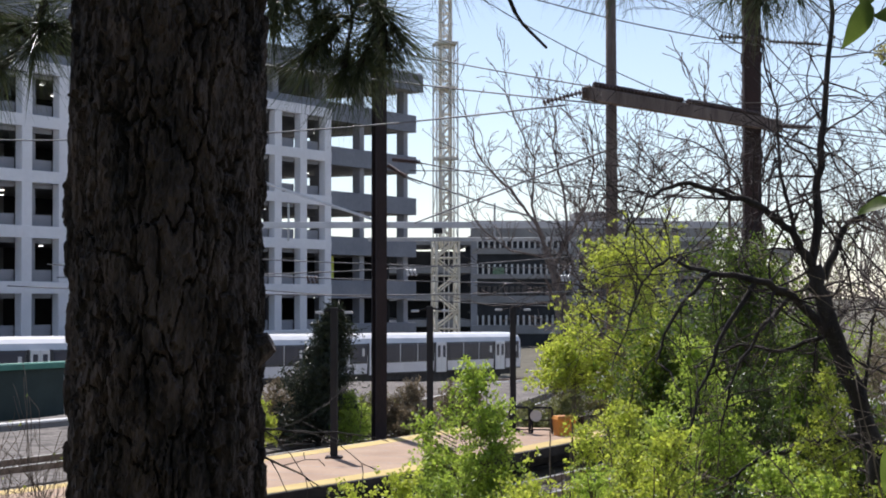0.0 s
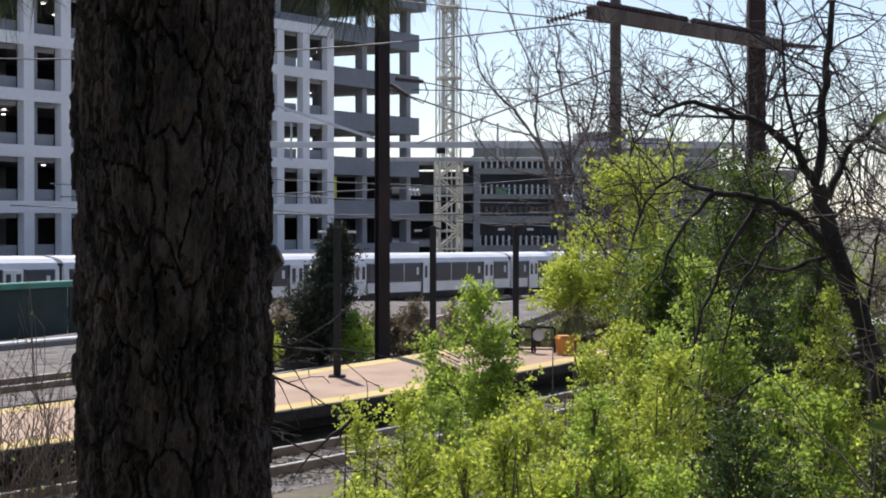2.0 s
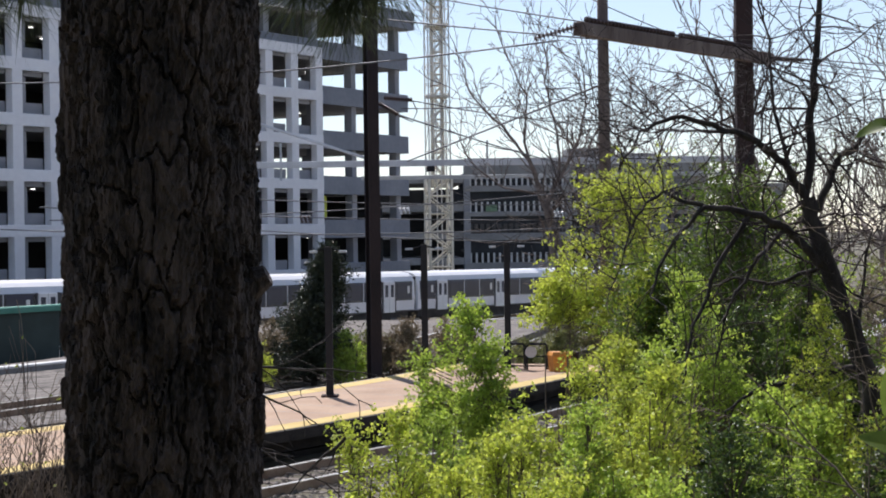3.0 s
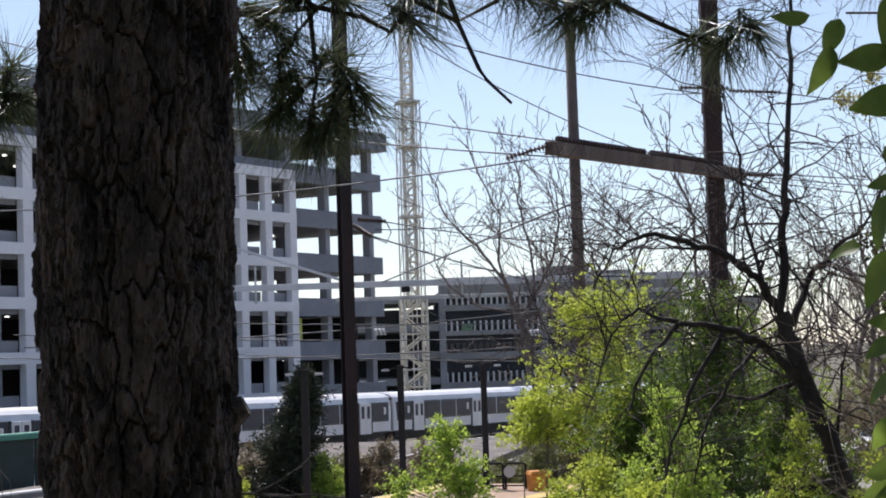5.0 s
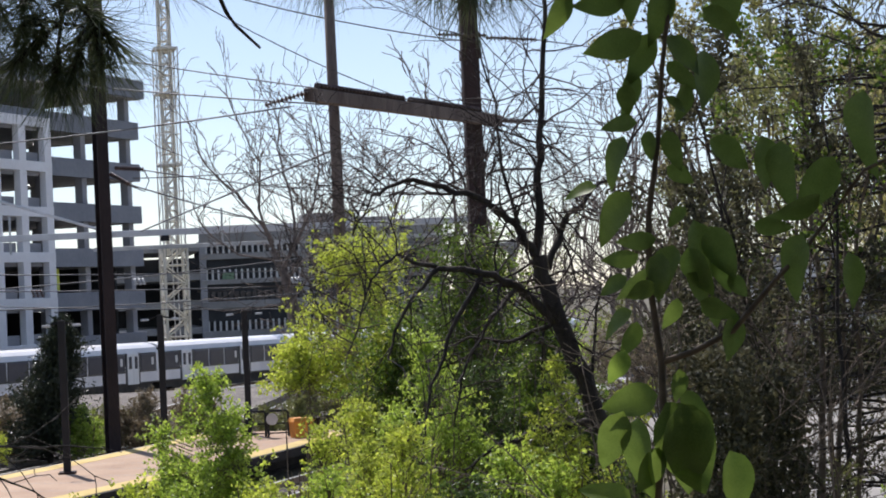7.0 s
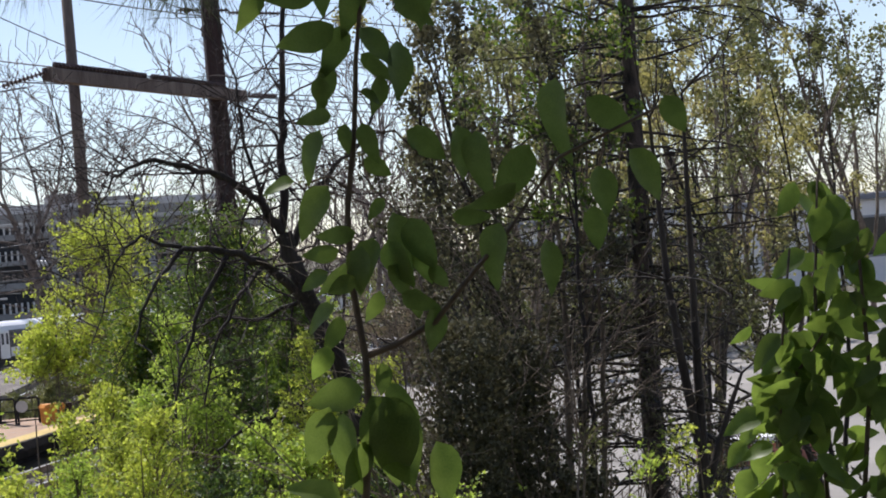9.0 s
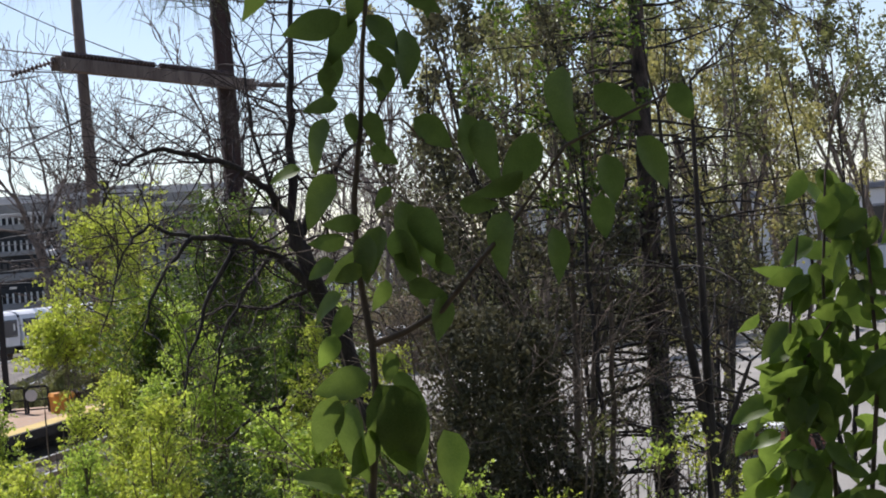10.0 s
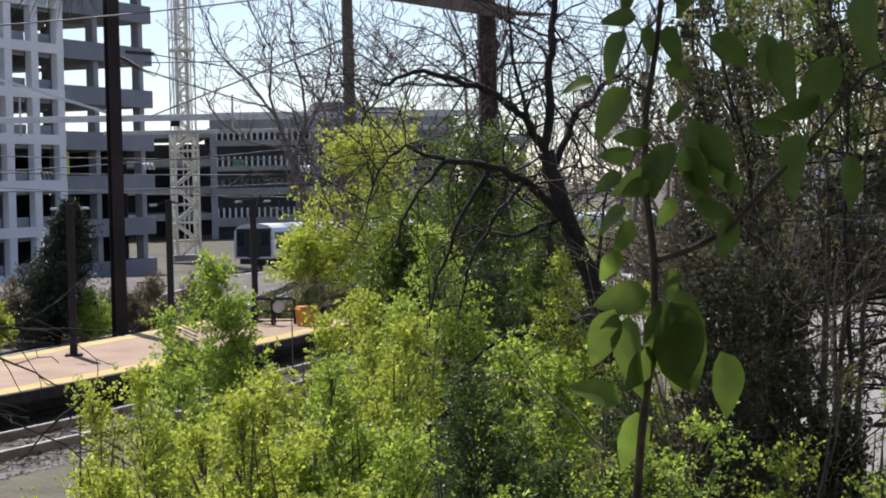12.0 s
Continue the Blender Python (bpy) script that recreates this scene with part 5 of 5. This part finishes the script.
def build_pine_boughs():
    rng = random.Random(21)
    boughs = [
        ([(-0.75, 4.75, 4.85), (-0.54, 4.69, 4.62), (-0.43, 4.68, 4.63), (-0.21, 4.68, 4.64), (-0.10, 4.67, 4.61), (-0.03, 4.67, 4.57)], 0.012,
         [(-0.33, 4.68, 4.6), (-0.39, 4.69, 4.52), (-0.28, 4.66, 4.66), (-0.36, 4.72, 4.64), (0.01, 4.67, 4.61), (-0.45, 4.66, 4.57), (-0.5, 4.7, 4.66), (-0.42, 4.7, 4.47), (-0.31, 4.7, 4.52), (-0.15, 4.68, 4.66)]),
        ([(-0.27, 4.67, 5.1), (-0.23, 4.68, 4.6), (-0.22, 4.69, 4.46), (-0.14, 4.68, 4.44)], 0.009,
         [(-0.28, 4.69, 4.41), (-0.2, 4.69, 4.34), (-0.13, 4.69, 4.38), (-0.11, 4.68, 4.43), (-0.16, 4.66, 4.49), (-0.24, 4.7, 4.34), (-0.18, 4.72, 4.42), (-0.31, 4.7, 4.46), (-0.33, 4.69, 4.37), (-0.2, 4.7, 4.52)]),
        ([(-0.2, 4.7, 5.0), (-0.04, 4.66, 4.75), (0.03, 4.67, 4.65), (0.14, 4.66, 4.59), (0.19, 4.67, 4.47), (0.21, 4.67, 4.44), (0.27, 4.67, 4.38)], 0.009, [(0.02, 4.67, 4.68), (0.08, 4.68, 4.66)]),
        ([(0.14, 4.66, 4.59), (0.24, 4.66, 4.64), (0.32, 4.65, 4.73), (0.4, 4.65, 4.95)], 0.007, [(0.3, 4.66, 4.66), (0.24, 4.66, 4.7)]),
        ([(0.25, 4.65, 5.0), (0.39, 4.65, 4.73), (0.53, 4.64, 4.63), (0.64, 4.64, 4.57), (0.79, 4.64, 4.5), (0.85, 4.64, 4.54)], 0.010,
         [(0.42, 4.65, 4.61), (0.38, 4.65, 4.66), (0.53, 4.65, 4.65), (0.73, 4.64, 4.53), (0.81, 4.64, 4.52), (0.88, 4.63, 4.55), (0.46, 4.66, 4.6)]),
        ([(-1.3, 4.7, 4.75), (-1.15, 4.68, 4.5), (-1.03, 4.68, 4.4)], 0.009, [(-1.08, 4.68, 4.44), (-1.02, 4.68, 4.4), (-1.11, 4.68, 4.33), (-0.97, 4.68, 4.44), (-1.14, 4.68, 4.5), (-1.0, 4.7, 4.5)]),
        ([(1.2, 5.6, 5.4), (1.5, 5.6, 5.0), (1.75, 5.6, 4.72)], 0.009, [(1.6, 5.6, 4.85), (1.75, 5.6, 4.72), (1.45, 5.6, 4.9), (1.3, 5.6, 4.95)]),
    ]
    for pts, r, tufts in boughs:
        o = Vector((-0.565, 3.56, 1.9))
        root = Vector((-0.5, 3.56, max(p[2] for p in pts) + 0.9 + 0.4 * rng.random()))
        pts = [root - o, root.lerp(Vector(pts[0]), 0.6) + Vector((0, 0, 0.15)) - o] + [Vector(p) - o for p in pts]
        g = Geo().tube(pts, [r * 1.8, r * 1.4] + [r * (1 - 0.6 * i / (len(pts) - 3)) for i in range(len(pts) - 2)], 7)
        tris = []
        for c in tufts:
            c = Vector(c) - o
            near = min(pts[2:], key=lambda p: (p - c).length)
            g.tube([near, near.lerp(c, 0.6) + Vector((0, 0, 0.01)), c], [0.005, 0.0045, 0.004], 5)
            g.tube([near.lerp(c, 0.55), near.lerp(c, 0.8), c, c + (c - near) * 0.12], [0.005, 0.0105, 0.0115, 0.003], 7)
            tuft(tris, rng, c, (c - near) + Vector((rng.gauss(0, 0.02), rng.gauss(0, 0.02), -0.05)), 140, 0.195)
        t = part("bough", g, "dark_bark", bpy.data.objects["pine_tree"], "drooping bough with long needles", smooth=True)
        k = Geo()
        for a, b, c in tris:
            k.quad(a, b, c)
        tagged(part("needles", k, "needle", t), kind="stuff")


# ---- near leafy shoots ----
def blade_mesh(name, mat, curl, width):
    """A pointed oval leaf, one unit long along x, folded on its midrib and curled."""
    g = Geo()
    n = 8
    for i in range(n + 1):
        f = i / n
        w = width * (math.sin(math.pi * f ** 0.8) ** 0.75) * (1 - 0.35 * f) if 0 < f < 1 else 0.004
        zc = -curl * f * f
        wav = 0.02 * math.sin(f * 9)
        g.v += [(f, -w, zc + w * 0.3 + wav), (f, 0, zc), (f, w, zc + w * 0.3 - wav)]
    for i in range(n):
        k = 3 * i
        g.f += [(k, k + 1, k + 4, k + 3), (k + 1, k + 2, k + 5, k + 4)]
    return g.mesh(name, M[mat], True)


def place_leaves(t, meshes, leaves, rng, unit, spread):
    for x, z, ln, ang in leaves:
        a = radians(-ang)
        m = Matrix.Translation((x * unit, rng.uniform(-spread, spread), z * unit)) @ Matrix.Rotation(-a, 4, "Y") @ Matrix.Rotation(rng.uniform(-0.9, 0.9) + math.pi / 2, 4, "X") @ Matrix.Rotation(rng.uniform(-0.3, 0.3), 4, "Y") @ Matrix.Scale(ln * unit * rng.uniform(1.0, 1.12), 4)
        part("leaf", rng.choice(meshes), "", t, m=m)


def build_near_shoots():
    rng = random.Random(31)
    dark = [blade_mesh("leaf", "blade", c, w) for c, w in ((0.12, 0.31), (0.3, 0.27), (0.08, 0.34), (0.42, 0.29))]
    light = [blade_mesh("leaf", "blade_light", c, w) for c, w in ((0.15, 0.33), (0.36, 0.29), (0.08, 0.36))]
    unit = 2.9 / 3300
    facing = Matrix.Translation((SHOOT)) @ Matrix.Rotation(radians(-14.9), 4, "Z") @ Matrix.Rotation(radians(4.35), 4, "Y")
    t = thing("leafy_shoot", "tall young shoot with large drooping green leaves", "shoot", facing, "leafy shoots close by")
    P = lambda *q: [((x - 784) * unit, 0, (441 - y) * unit) for x, y in q]
    part("stem", Geo().tube(P((712, -260), (703, -60), (692, 60), (688, 200), (675, 330), (680, 450), (705, 590), (712, 700), (700, 900), (680, 2450)), [0.003, 0.0035, 0.004, 0.0045, 0.005, 0.0055, 0.006, 0.0065, 0.007, 0.008], 8), "brown_stem", t, smooth=True)
    part("side_stem", Geo().tube(P((707, 590), (760, 570), (830, 530), (900, 440), (960, 370), (1030, 270), (1050, 240), (1150, 190), (1230, 150)), [0.0055, 0.005, 0.0045, 0.004, 0.0035, 0.003, 0.003, 0.0025, 0.002], 8), "brown_stem", t, smooth=True)
    part("side_stem", Geo().tube(P((688, 300), (640, 270), (600, 285)), 0.002, 6).tube(P((685, 200), (760, 190), (800, 230)), 0.002, 6), "brown_stem", t, smooth=True)
    upper = [(655, 5, 115, 150), (670, 0, 100, 110), (700, 10, 90, 50), (765, 30, 105, 95), (640, 65, 85, 100), (625, 95, 60, 80), (700, 50, 60, 40), (650, 165, 62, 175), (672, 178, 58, 95), (702, 178, 72, 70),
             (628, 190, 95, 102), (580, 278, 62, 172), (640, 288, 105, 125), (700, 120, 45, 20), (690, 370, 75, 170), (740, 310, 50, 130), (755, 335, 125, 75), (785, 345, 105, 65), (720, 380, 95, 95), (745, 430, 80, 40),
             (690, 450, 60, 150), (770, 480, 70, 20), (650, 500, 70, 150), (660, 520, 75, 110),
             (700, 395, 85, 100), (745, 385, 90, 60), (770, 400, 80, 95), (800, 395, 75, 70), (680, 420, 90, 120), (820, 430, 60, 50), (660, 400, 70, 160), (730, 475, 70, 100), (790, 470, 60, 70), (640, 440, 60, 150), (715, 60, 70, 60), (735, 90, 75, 100), (705, 240, 55, 30)]
    side = [(1045, 100, 150, 95), (1000, 215, 125, 120), (905, 190, 115, 80), (870, 180, 100, 70), (1100, 135, 115, 35), (1180, 225, 120, 45), (1120, 255, 90, 80), (1115, 325, 85, 85), (1025, 385, 95, 80), (945, 355, 125, 110),
            (975, 285, 95, 150), (830, 500, 90, 95), (780, 190, 90, 30), (860, 340, 70, 10), (1240, 130, 80, 60)]
    lower = [(700, 650, 100, 165), (745, 640, 80, 50), (640, 680, 120, 110), (665, 690, 145, 75), (715, 660, 185, 62), (740, 660, 180, 75), (830, 745, 125, 72), (660, 845, 95, 190), (705, 740, 90, 120), (690, 860, 110, 100), (735, 600, 70, 80), (640, 570, 70, 110)]
    crest = [(480, -120, 75, 172), (530, -125, 85, 112), (515, -75, 105, 100), (635, -170, 160, 92), (690, -90, 130, 95), (625, -60, 110, 165), (790, -140, 150, 80), (850, -190, 120, 60), (760, -40, 95, 30), (700, -180, 90, 60), (740, -230, 100, 110), (660, -250, 100, 130)]
    part("side_stem", Geo().tube(P((700, -60), (640, -130), (540, -130)), 0.002, 6).tube(P((698, -80), (760, -130), (850, -190)), 0.0022, 6), "brown_stem", t, smooth=True)
    for rows, meshes in ((crest, dark), (upper, dark + light[:1]), (side, dark), (lower, dark + light[:1])):
        place_leaves(t, meshes, [(x - 784, 441 - y, ln * (0.85 if rows is crest else 0.95), a) for x, y, ln, a in rows], rng, unit, 0.03)
    # the lighter shrub beside it
    unit = 3.2 / 3300
    t = thing("leafy_shoot", "bushy sunlit light-green shrub with broad leaves close by", "shrub", Matrix.Translation(SHOOT_2) @ Matrix.Rotation(radians(-14.9), 4, "Z") @ Matrix.Rotation(radians(4.35), 4, "Y"), "leafy shoots close by")
    stems = [[(1500, 2300), (1500, 960), (1480, 700), (1470, 500), (1478, 290)], [(1520, 2300), (1540, 960), (1560, 650), (1545, 480), (1530, 300)], [(1470, 2300), (1410, 930), (1420, 700), (1430, 640), (1490, 560)],
             [(1620, 2300), (1640, 960), (1630, 600), (1650, 330)], [(1450, 2300), (1430, 960), (1410, 800), (1400, 640), (1420, 420)]]
    for st in stems:
        pts = [((x - 784) * unit, rng.uniform(-0.03, 0.03), (441 - y) * unit) for x, y in st]
        part("stem", Geo().tube(pts, [0.006, 0.005, 0.004, 0.003, 0.002][:len(pts)], 7), "brown_stem", t, smooth=True)
        for k in range(62):
            f = 0.9 + rng.random() * (len(pts) - 1.95)
            i = int(f)
            a, b = Vector(pts[i]), Vector(pts[min(i + 1, len(pts) - 1)])
            p = a.lerp(b, f - i)
            place_leaves(t, light + light + dark[:2], [((p.x + rng.gauss(0, 0.022)) / unit, (p.z + rng.gauss(0, 0.012)) / unit, rng.uniform(46, 76), rng.choice((rng.uniform(10, 90), rng.uniform(90, 170))))], rng, unit, 0.07)


SHOOT, SHOOT_2 = SHOOTS


# ---- the grove beside the parking lot ----
def build_grove():
    rng, nr = random.Random(41), np.random.default_rng(41)
    # conifer with dead lower limbs
    z = ground_z(6.84, 16.8) - 0.1
    t = thing("dead_limbed_pine", "straight pine trunk with many dead lower limbs", "tree", Matrix.Translation((6.84, 16.8, z)))
    part("trunk", Geo().tube([(0, 0, 0), (-0.02, 0, 2), (0.02, 0, 4), (0.08, 0, 7), (0.1, 0, 11)], [0.13, 0.115, 0.10, 0.07, 0.03], 12), "bark", t, smooth=True)
    br = []
    q = {"step": 0.15, "wob": 0.09, "up": -0.012, "tip": 0.003, "kids": 1, "dense": 0.55, "angle": (25, 60), "ratio": 0.42}
    for i in range(150):
        a = rng.uniform(0, 6.28)
        limb(br, rng, (0, 0, rng.uniform(1.6, 7.5)), (math.cos(a), math.sin(a), rng.uniform(-0.15, 0.25)), rng.uniform(0.8, 2.2), 0.017, 2, q)
    twig_mass(br, "dark_bark", t)
    blades("foliage", "leaf_olive", along([b for b in br if b[0][0].z > 3.8], rng, 3800, 0.07), 0.05, nr, t, wide=0.25)
    tagged(blades("dead_needles", "leaf_vine", along([b for b in br if 2.3 < b[0][0].z < 4.6], rng, 9000, 0.08), 0.06, nr, t, wide=0.2), "brown dead needles")
    # forked tree
    z = ground_z(6.06, 13.9) - 0.1
    t = thing("forked_tree", "dark young tree forking low, beside the parking lot", "tree", Matrix.Translation((6.06, 13.9, z)))
    br = [([Vector(p) for p in ((0, 0, 0), (0.0, 0, 2.2), (0.02, 0, 2.6), (0.04, 0, 3.5), (0.1, 0, 5.6))], [0.06, 0.052, 0.045, 0.035, 0.012], 3),
          ([Vector(p) for p in ((0.0, 0, 2.75), (-0.1, 0, 3.5), (-0.16, 0, 4.1), (-0.2, 0, 5.4))], [0.042, 0.036, 0.03, 0.012], 3),
          ([Vector(p) for p in ((0, 0, 2.3), (0.17, 0, 2.75), (0.3, 0, 3.05), (0.42, 0, 3.3))], [0.035, 0.03, 0.022, 0.012], 3)]
    for b in list(br):
        for p in b[0][1:]:
            for _ in range(3):
                limb(br, rng, p, (rng.gauss(0, 1), rng.gauss(0, 1), 0.5), rng.uniform(0.5, 1.3), 0.01, 2, q)
    wood("trunk", [b for b in br if b[2] == 3], "dark_bark", t)
    twig_mass([b for b in br if b[2] < 3], "dark_bark", t)
    # vine-smothered thicket
    for i, (x, y, w, h, n) in enumerate(((4.05, 13.6, 0.55, 3.9, 17000), (4.6, 14.2, 0.6, 3.8, 17000), (4.35, 15.2, 0.4, 5.4, 7000), (4.95, 15.6, 0.42, 5.0, 6500), (5.2, 14.3, 0.45, 2.6, 8000), (5.0, 13.2, 0.5, 2.0, 8000))):
        z = ground_z(x, y) - 0.1
        t = thing("vine_thicket", "dark brown-green thicket of vines and dead twigs", "thicket", Matrix.Translation((x, y, z)), "thickets")
        br = []
        qq = {"step": 0.2, "wob": 0.12, "up": 0.04, "tip": 0.003, "kids": 1, "dense": 0.6, "angle": (20, 75), "ratio": 0.4}
        for k in range(5):
            limb(br, rng, (rng.gauss(0, w * 0.35), rng.gauss(0, w * 0.35), 0), (rng.gauss(0, 0.08), rng.gauss(0, 0.08), 1), h * rng.uniform(0.8, 1.15), 0.018, 2, qq)
        twig_mass(br, "twig", t)
        pts = []
        for k in range(n):
            f = rng.random() ** 1.25
            a = rng.uniform(0, 6.28)
            r = w * (1.15 - 0.55 * f) * (0.8 + 0.55 * noise.noise((math.cos(a) * 2 + i, math.sin(a) * 2, f * 7))) * rng.random() ** 0.45
            pts.append((r * math.cos(a), r * math.sin(a), f * h))
        blades("foliage", "leaf_vine", pts, 0.045, nr, t)
    # trunks hung with ivy and young leaves, further back
    spots = [(5.6, 15.5, 7.0, "leaf_vine", 3600), (6.1, 16.5, 7.5, "leaf_mid", 2600), (6.4, 18.5, 8.0, "leaf_vine", 3800), (6.9, 20.5, 7.5, "leaf_olive", 2800), (8.6, 24, 8, "leaf_gold", 2600),
             (9.0, 20.5, 7.5, "leaf_gold", 3000), (10.2, 23, 8.0, "leaf_gold", 2600), (7.4, 23, 8.5, "leaf_olive", 4200), (11.5, 26, 8.5, "leaf_olive", 3400), (8.7, 17.6, 7.0, "leaf_olive", 2800), (9.7, 18.6, 7.0, "leaf_gold", 2600)]
    for i, (x, y, h, m, n) in enumerate(spots):
        bare_tree(x, y, h, 0.05, 80 + i, mat="twig" if i % 2 else "dark_bark", lean=0.04, depth=3, slim=0.4, name="young_tree", label="slender young tree with sparse " + {"leaf_vine": "dull ivy", "leaf_mid": "dark green", "leaf_olive": "olive", "leaf_gold": "yellow-gold"}[m] + " leaves", leaves=(m, int(n * 1.1), 0.05))
    for i in range(13):
        bare_tree(19.5 + 2.3 * i, 58 + (i * 29 % 17), 14.5 + (i * 7 % 4), 0.13, 140 + i, mat="twig", depth=3, slim=0.7, name="lot_tree", label="tall thin tree with fresh olive leaves beyond the lot", leaves=(("leaf_olive", "leaf_gold", "leaf_vine")[i % 3], 4200, 0.15))
    # low herbs at the lot's edge
    for i, (x, y, top, half, m, n) in enumerate(((5.5, 14.8, 2.1, 0.5, "leaf_olive", 150), (6.4, 15.4, 2.0, 0.55, "leaf_green", 150), (7.3, 15.8, 2.1, 0.6, "leaf_olive", 150), (5.55, 13.0, 2.25, 0.4, "leaf_yellow", 110), (6.6, 13.6, 2.2, 0.45, "leaf_green", 120), (7.9, 17.0, 2.0, 0.6, "leaf_olive", 150), (5.0, 12.4, 2.1, 0.4, "leaf_green", 130), (4.9, 13.0, 1.0, 0.5, "leaf_green", 220), (3.6, 12.7, 2.0, 0.6, "leaf_green", 420), (4.25, 12.6, 1.8, 0.55, "leaf_yellow", 380), (4.85, 12.8, 1.45, 0.5, "leaf_green", 300))):
        bush(x, y, top, half, m, 0.035, n, 120 + i, label="low tangle of pale green weeds by the lot", name="weed_clump", category="weeds", base=0.02, shape=0.4)


def build_shade_canopy():
    """The pine's crown overhead and a wood behind the viewer: unseen, added to shade the bank."""
    rng, nr = random.Random(71), np.random.default_rng(71)
    pine = bpy.data.objects["pine_tree"]
    o = Vector((-0.565, 3.56, 1.9))
    part("upper_trunk", Geo().tube([Vector((-0.52, 3.56, 6.08)) - o, Vector((-0.45, 3.56, 9)) - o, Vector((-0.4, 3.5, 14)) - o], [0.165, 0.14, 0.05], 14), "bark", pine, smooth=True)
    br, pts = [], []
    q = {"step": 0.4, "wob": 0.09, "up": 0.01, "tip": 0.006, "kids": 1, "dense": 0.7, "angle": (25, 60), "ratio": 0.5}
    for i in range(34):
        a = rng.uniform(0, 6.28)
        limb(br, rng, Vector((-0.45, 3.56, 6.6 + 6.5 * rng.random())) - o, (math.cos(a), math.sin(a), 0.08), rng.uniform(2.0, 3.6), 0.03, 2, q)
    # drop limbs that would keep the sun off the lighter shrub
    br = [b for b in br if max((p + o).x for p in b[0]) < 1.35 or min(p.y + o.y for p in b[0]) < 3.0]
    twig_mass(br, "dark_bark", pine)
    blades("crown", "needle", along(br, rng, 42000, 0.14), 0.17, nr, pine, wide=0.09)
    # trees added out of view, to block sky light from behind
    for i in range(13):
        a = -3.6 + 0.6 * i
        x, y = 9.0 * math.sin(a * 0.5) * 1.3, -5.5 - 2.5 * math.cos(a * 0.5) - (i % 3)
        t = thing("wood_tree", "unseen leafy tree added behind the viewer to shade the bank", "tree", Matrix.Translation((x, y, 2.0)), "trees of the wood")
        part("trunk", Geo().tube([(0, 0, 0), (0.1, 0, 4), (0.0, 0.1, 9)], [0.16, 0.13, 0.04], 8), "dark_bark", t, smooth=True)
        p = [(rng.gauss(0, 1.5), rng.gauss(0, 1.3), rng.uniform(0.2, 11.0)) for _ in range(2600)]
        blades("crown", "leaf_deep", p, 0.34, nr, t)


build_pine_trunk()
build_pine_boughs()
build_shade_canopy()
build_near_shoots()
build_shrubs()
build_juniper()
build_arched_tree()
build_bare_trees()
build_front_twigs()
build_grove()

motions()
